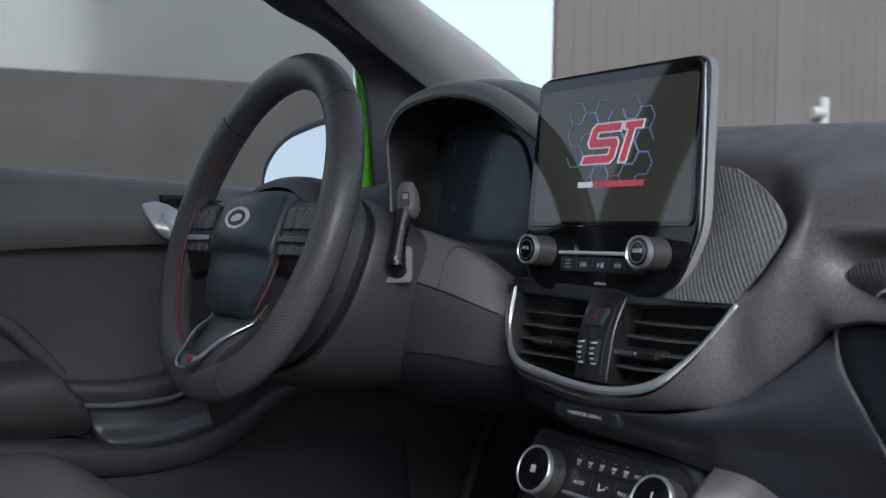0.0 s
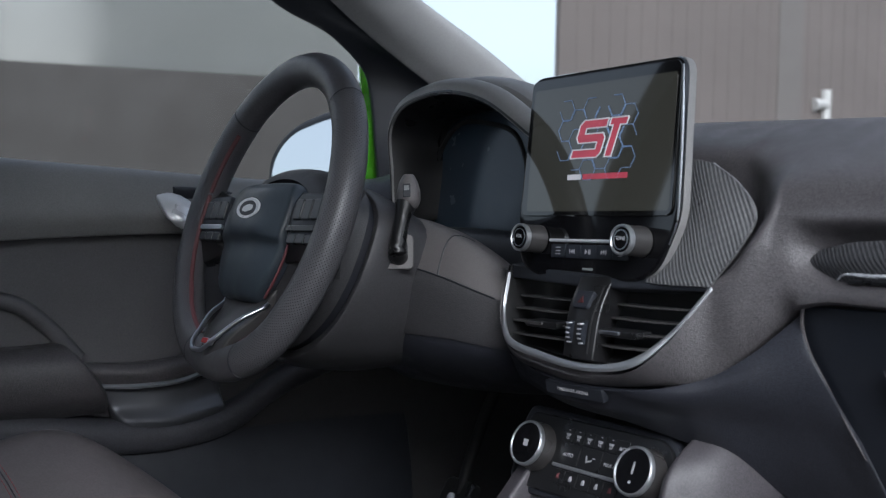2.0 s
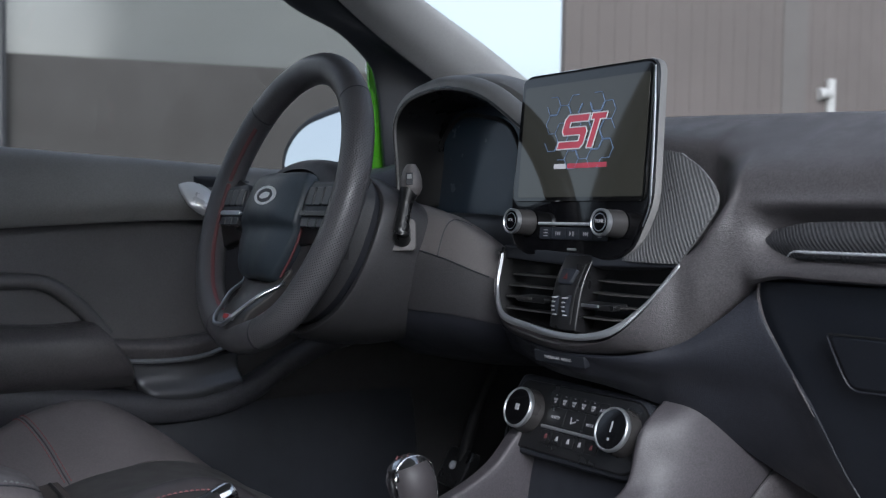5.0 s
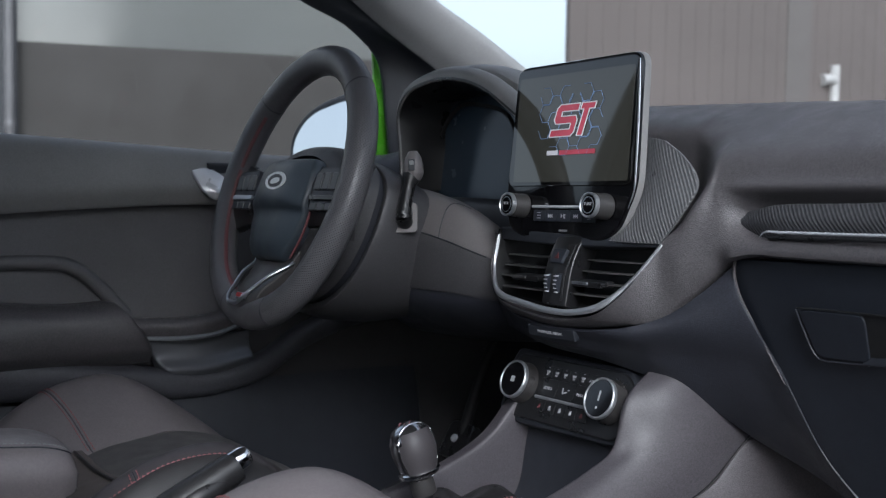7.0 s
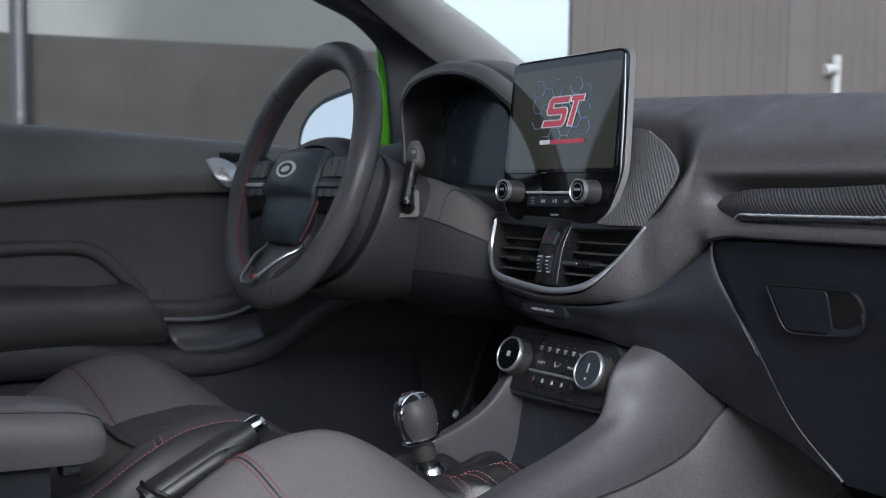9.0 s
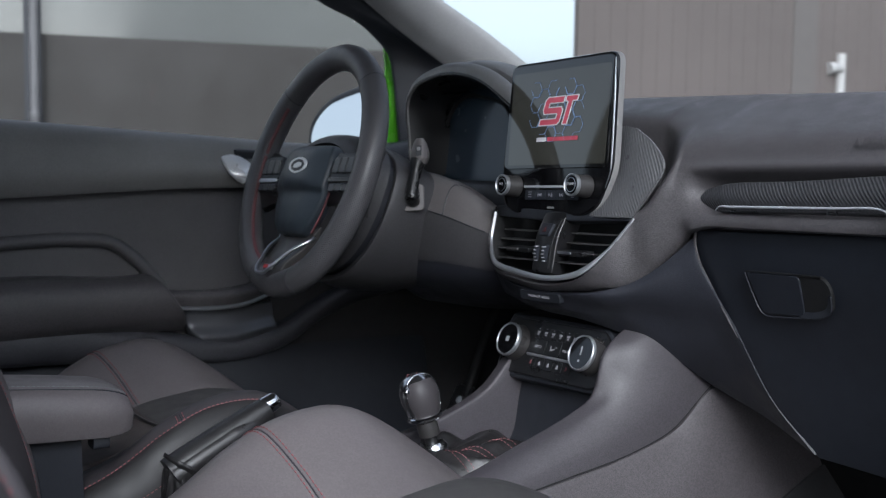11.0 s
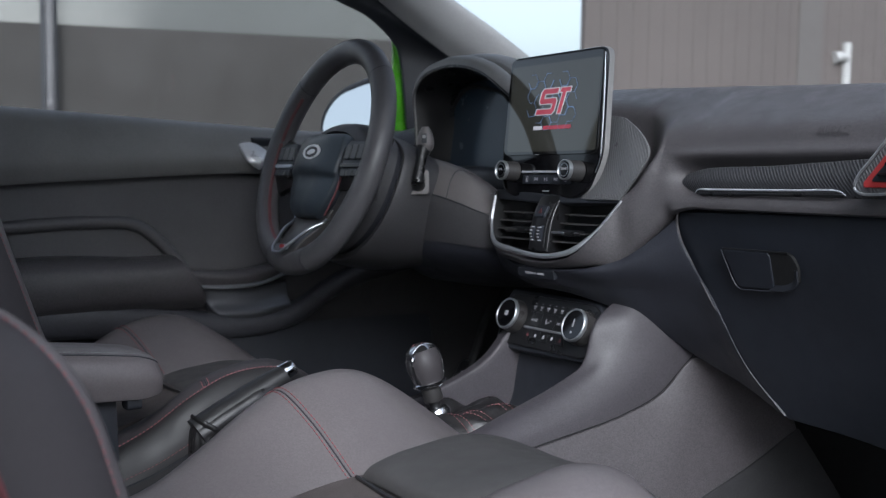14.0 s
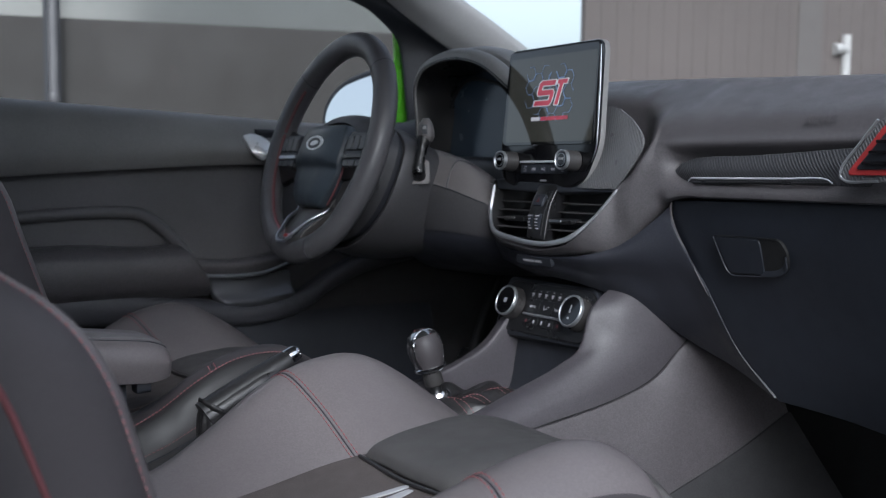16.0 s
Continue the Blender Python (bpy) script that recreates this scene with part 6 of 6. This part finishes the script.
# ---- small things ----
pedal = thing("clutch_pedal", (-0.5, 0.6, 0.74), "black clutch pedal with a bright metal stud on the bulkhead", "pedal")
part("arm", tube([(-0.5, 0.64, 0.74), (-0.5, 0.5, 0.79), (-0.5, 0.36, 0.77), (-0.502, 0.27, 0.66), (-0.505, 0.215, 0.545), (-0.506, 0.205, 0.515)], 0.009, 24, 10), M_BLACK, pedal)
pp = part("pad", block(-0.032, -0.008, -0.03, 0.032, 0.008, 0.03, 0.005, pose(-0.51, 0.2, 0.505, -32)), M_STEM, pedal)
part("metal_stud", lathe([(0.0068, 0.0), (0.0062, 0.003), (0.003, 0.0045), (0.0005, 0.0048)], pose(-0.508, 0.19, 0.512, 60)), M_SILVERLINE, pp, "bright metal stud")

bk = thing("belt_buckle", (0.045, -0.6, 0.5), "black seat belt buckle with red release button", "seat belt buckle")
part("body", block(-0.016, -0.011, -0.05, 0.016, 0.011, 0.045, 0.004, pose(0.028, -0.612, 0.526, -18, 0, 0)), M_DARK, bk)
part("release_button", block(-0.012, -0.0075, 0.044, 0.010, 0.0075, 0.049, 0.002, pose(0.028, -0.612, 0.526, -18, 0, 0)), M_RED, bk)
part("stalk", quad_box(-0.01, -0.004, -0.16, 0.01, 0.004, -0.05, m=pose(0.028, -0.612, 0.526, -18, 0, 0)), M_DARK, bk)

# picture on the display: hexagon lines, a red slanted emblem with white edge, two bars of small writing
M_PIC_RED = mat("display_red", (0.4, 0.045, 0.07), 0.2, emit=0.19, vary=0.25, vscale=40)
M_PIC_WHITE = mat("display_white", (0.5, 0.48, 0.5), 0.2, emit=0.22)
M_PIC_BLUE = mat("display_blue", (0.16, 0.24, 0.4), 0.2, emit=0.15)
M_PIC_BACK = mat("display_backlight", (0.014, 0.0135, 0.011), 0.04, emit=0.9, coat=0.25, spec=0.7, vary=0.1, rvary=0.01)
part("picture_area", plate(rounded(-0.09, 0.006, 0.0962, 0.1225, 0.003, 3), 0.0004, pose(0, -0.0022, 0), 0.0001), M_PIC_BACK, disp, local=True)
EM = pose(0.002, -0.0031, 0.0715)


def slant(pts):
    return [(x + 0.34 * z, z) for x, z in pts]


# a folded band beside a bar on a stem, both leaning: red fields with a white edge
BANDS = ([(-0.0265, -0.0172), (0.0085, -0.0172), (0.0125, -0.013), (0.0125, 0.0), (0.0085, 0.0045), (-0.0155, 0.0045), (-0.0155, 0.0095), (0.0105, 0.0095), (0.0105, 0.0172), (-0.0215, 0.0172), (-0.0255, 0.013), (-0.0255, 0.001), (-0.0215, -0.0035), (0.0035, -0.0035), (0.0035, -0.0095), (-0.0265, -0.0095)],
         [(0.0135, 0.0105), (0.0185, 0.0105), (0.0185, -0.0172), (0.0275, -0.0172), (0.0275, 0.0105), (0.0355, 0.0105), (0.0355, 0.0172), (0.0135, 0.0172)])
for line in BANDS:
    part("emblem_field", plate(slant(line), 0.0003, EM @ pose(0, -0.0003, 0), 0.00005), M_PIC_RED, disp, local=True, flat=True)
    rim = [EM @ Vector((x, -0.0004, z)) for x, z in slant(line)]
    bm = bmesh.new()
    for a, b in zip(rim, rim[1:] + rim[:1]):
        tube([a, b], 0.0007, 2, 6, bm=bm)
    part("emblem_edge", bm, M_PIC_WHITE, disp, local=True)
part("writing_bar", plate(rounded(-0.035, -0.0368, -0.0165, -0.0318, 0.0004, 2), 0.0003, EM, 0.00005), M_PIC_WHITE, disp, local=True)
part("writing_bar", plate(rounded(-0.014, -0.0368, 0.0435, -0.0318, 0.0004, 2), 0.0003, EM, 0.00005), M_PIC_RED, disp, local=True)
bm = bmesh.new()
for i in range(6):
    for j in range(4):
        cx, cz = -0.042 + i * 0.0166, -0.028 + j * 0.0188 + (0.0094 if i % 2 else 0)
        if (i * 7 + j * 5) % 6 == 0 or abs(cz) > 0.036:
            continue
        for k in range(6):
            if (i + 2 * j + k) % 4 == 0:
                continue
            a0, a1 = radians(60 * k), radians(60 * k + 60)
            p0, p1 = Vector((cx + 0.0104 * math.cos(a0), 0.0002, cz + 0.0104 * math.sin(a0))), Vector((cx + 0.0104 * math.cos(a1), 0.0002, cz + 0.0104 * math.sin(a1)))
            tube([EM @ p0, EM @ p1], 0.0003, 2, 4, bm=bm)
tagged(part("hexagon_pattern", bm, M_PIC_BLUE, disp, local=True), kind="stuff")

# ---- open passenger door, outside the view to the right, added to shade the glovebox ----
pd = thing("door_2", (0.75, 0.25, 0.3), "open passenger door with dark trim panel and green outer skin", "door", kind="structure", turn=pose(0, 0, 0, 0, 0, -25))
part("trim_panel", skin([[(0.02, 0, 0.28), (0.5, 0, 0.28), (1.0, 0, 0.32)], [(0.02, -0.03, 0.4), (0.5, -0.04, 0.4), (1.02, -0.03, 0.42)], [(0.02, 0, 0.64), (0.5, 0, 0.67), (1.02, 0, 0.7)]], 20, 12, 0.04, 0.006, face=(0.5, -3, 0.5)), M_PLASTIC, pd, local=True)
part("outer_skin", skin([[(0.02, 0.08, 0.0), (0.5, 0.1, 0.0), (1.02, 0.08, 0.02)], [(0.02, 0.1, 0.35), (0.5, 0.12, 0.35), (1.04, 0.1, 0.37)], [(0.02, 0.06, 0.64), (0.5, 0.06, 0.67), (1.02, 0.06, 0.7)]], 20, 12, 0.02, 0.006, face=(0.5, 3, 0.5)), M_GREEN, pd, local=True)
part("lower_panel", skin([[(0.02, 0, 0.0), (0.5, 0, 0.0), (1.0, 0, 0.02)], [(0.02, 0, 0.29), (0.5, 0, 0.29), (1.0, 0, 0.33)]], 12, 6, 0.04, 0.006, face=(0.5, -3, 0.3)), M_DARK, pd, local=True)
part("armrest", skin([[(0.3, -0.03, 0.46), (0.6, -0.04, 0.46), (0.95, -0.03, 0.47)], [(0.3, -0.08, 0.45), (0.6, -0.1, 0.45), (0.95, -0.08, 0.46)], [(0.3, -0.04, 0.38), (0.6, -0.05, 0.38), (0.95, -0.04, 0.39)]], 16, 10, 0.02, 0.006, face=(0.5, -3, 1)), M_PAD, pd, local=True)
part("window_frame", tube([(0.02, 0.03, 0.65), (0.16, 0.02, 0.83), (0.4, -0.01, 1.0), (0.75, -0.03, 1.05), (1.0, -0.03, 1.0), (1.06, 0.02, 0.72)], 0.022, 40, 10), M_DARK, pd, local=True)

# white door lever on the far wall
wh = thing("gate_lever", (-4.978, 7.06, 1.43), "white upright lever bar on the building wall", "lever", turn=LEAN @ Matrix.Rotation(radians(88), 4, "Z"))
M_OFFWHITE = mat("off_white_enamel", (0.42, 0.41, 0.4), 0.5)
part("bar", tube([(0.0, -0.05, -0.25), (0.0, -0.05, 0.0), (0.0, -0.05, 0.33)], 0.042, 12, 12), M_OFFWHITE, wh, local=True)
part("arm", tube([(0.0, -0.06, 0.2), (-0.07, -0.06, 0.21), (-0.15, -0.05, 0.2)], [0.04, 0.042, 0.05], 10, 12), M_OFFWHITE, wh, local=True)

# window glass
def pane(name, rows, label):
    o = solo(name, skin(rows, 16, 16, 0.004, 0.0005), M_GLASS, label, "window", kind="structure")
    o.visible_shadow = False


pane("window_1", [[(-0.728, -0.72, 0.98), (-0.73, -0.3, 0.97), (-0.735, 0.2, 0.945)], [(-0.71, -0.74, 1.15), (-0.712, -0.3, 1.15), (-0.72, 0.19, 1.12)], [(-0.665, -0.76, 1.34), (-0.665, -0.3, 1.33), (-0.665, -0.13, 1.29)]], "clear driver side window glass")
pane("windscreen", [[(-0.63, 0.52, 1.05), (0, 0.66, 1.0), (0.63, 0.52, 1.05)], [(-0.61, 0.24, 1.215), (0, 0.36, 1.2), (0.61, 0.24, 1.215)], [(-0.56, 0.03, 1.335), (0, 0.1, 1.36), (0.56, 0.03, 1.335)]], "clear windscreen glass")
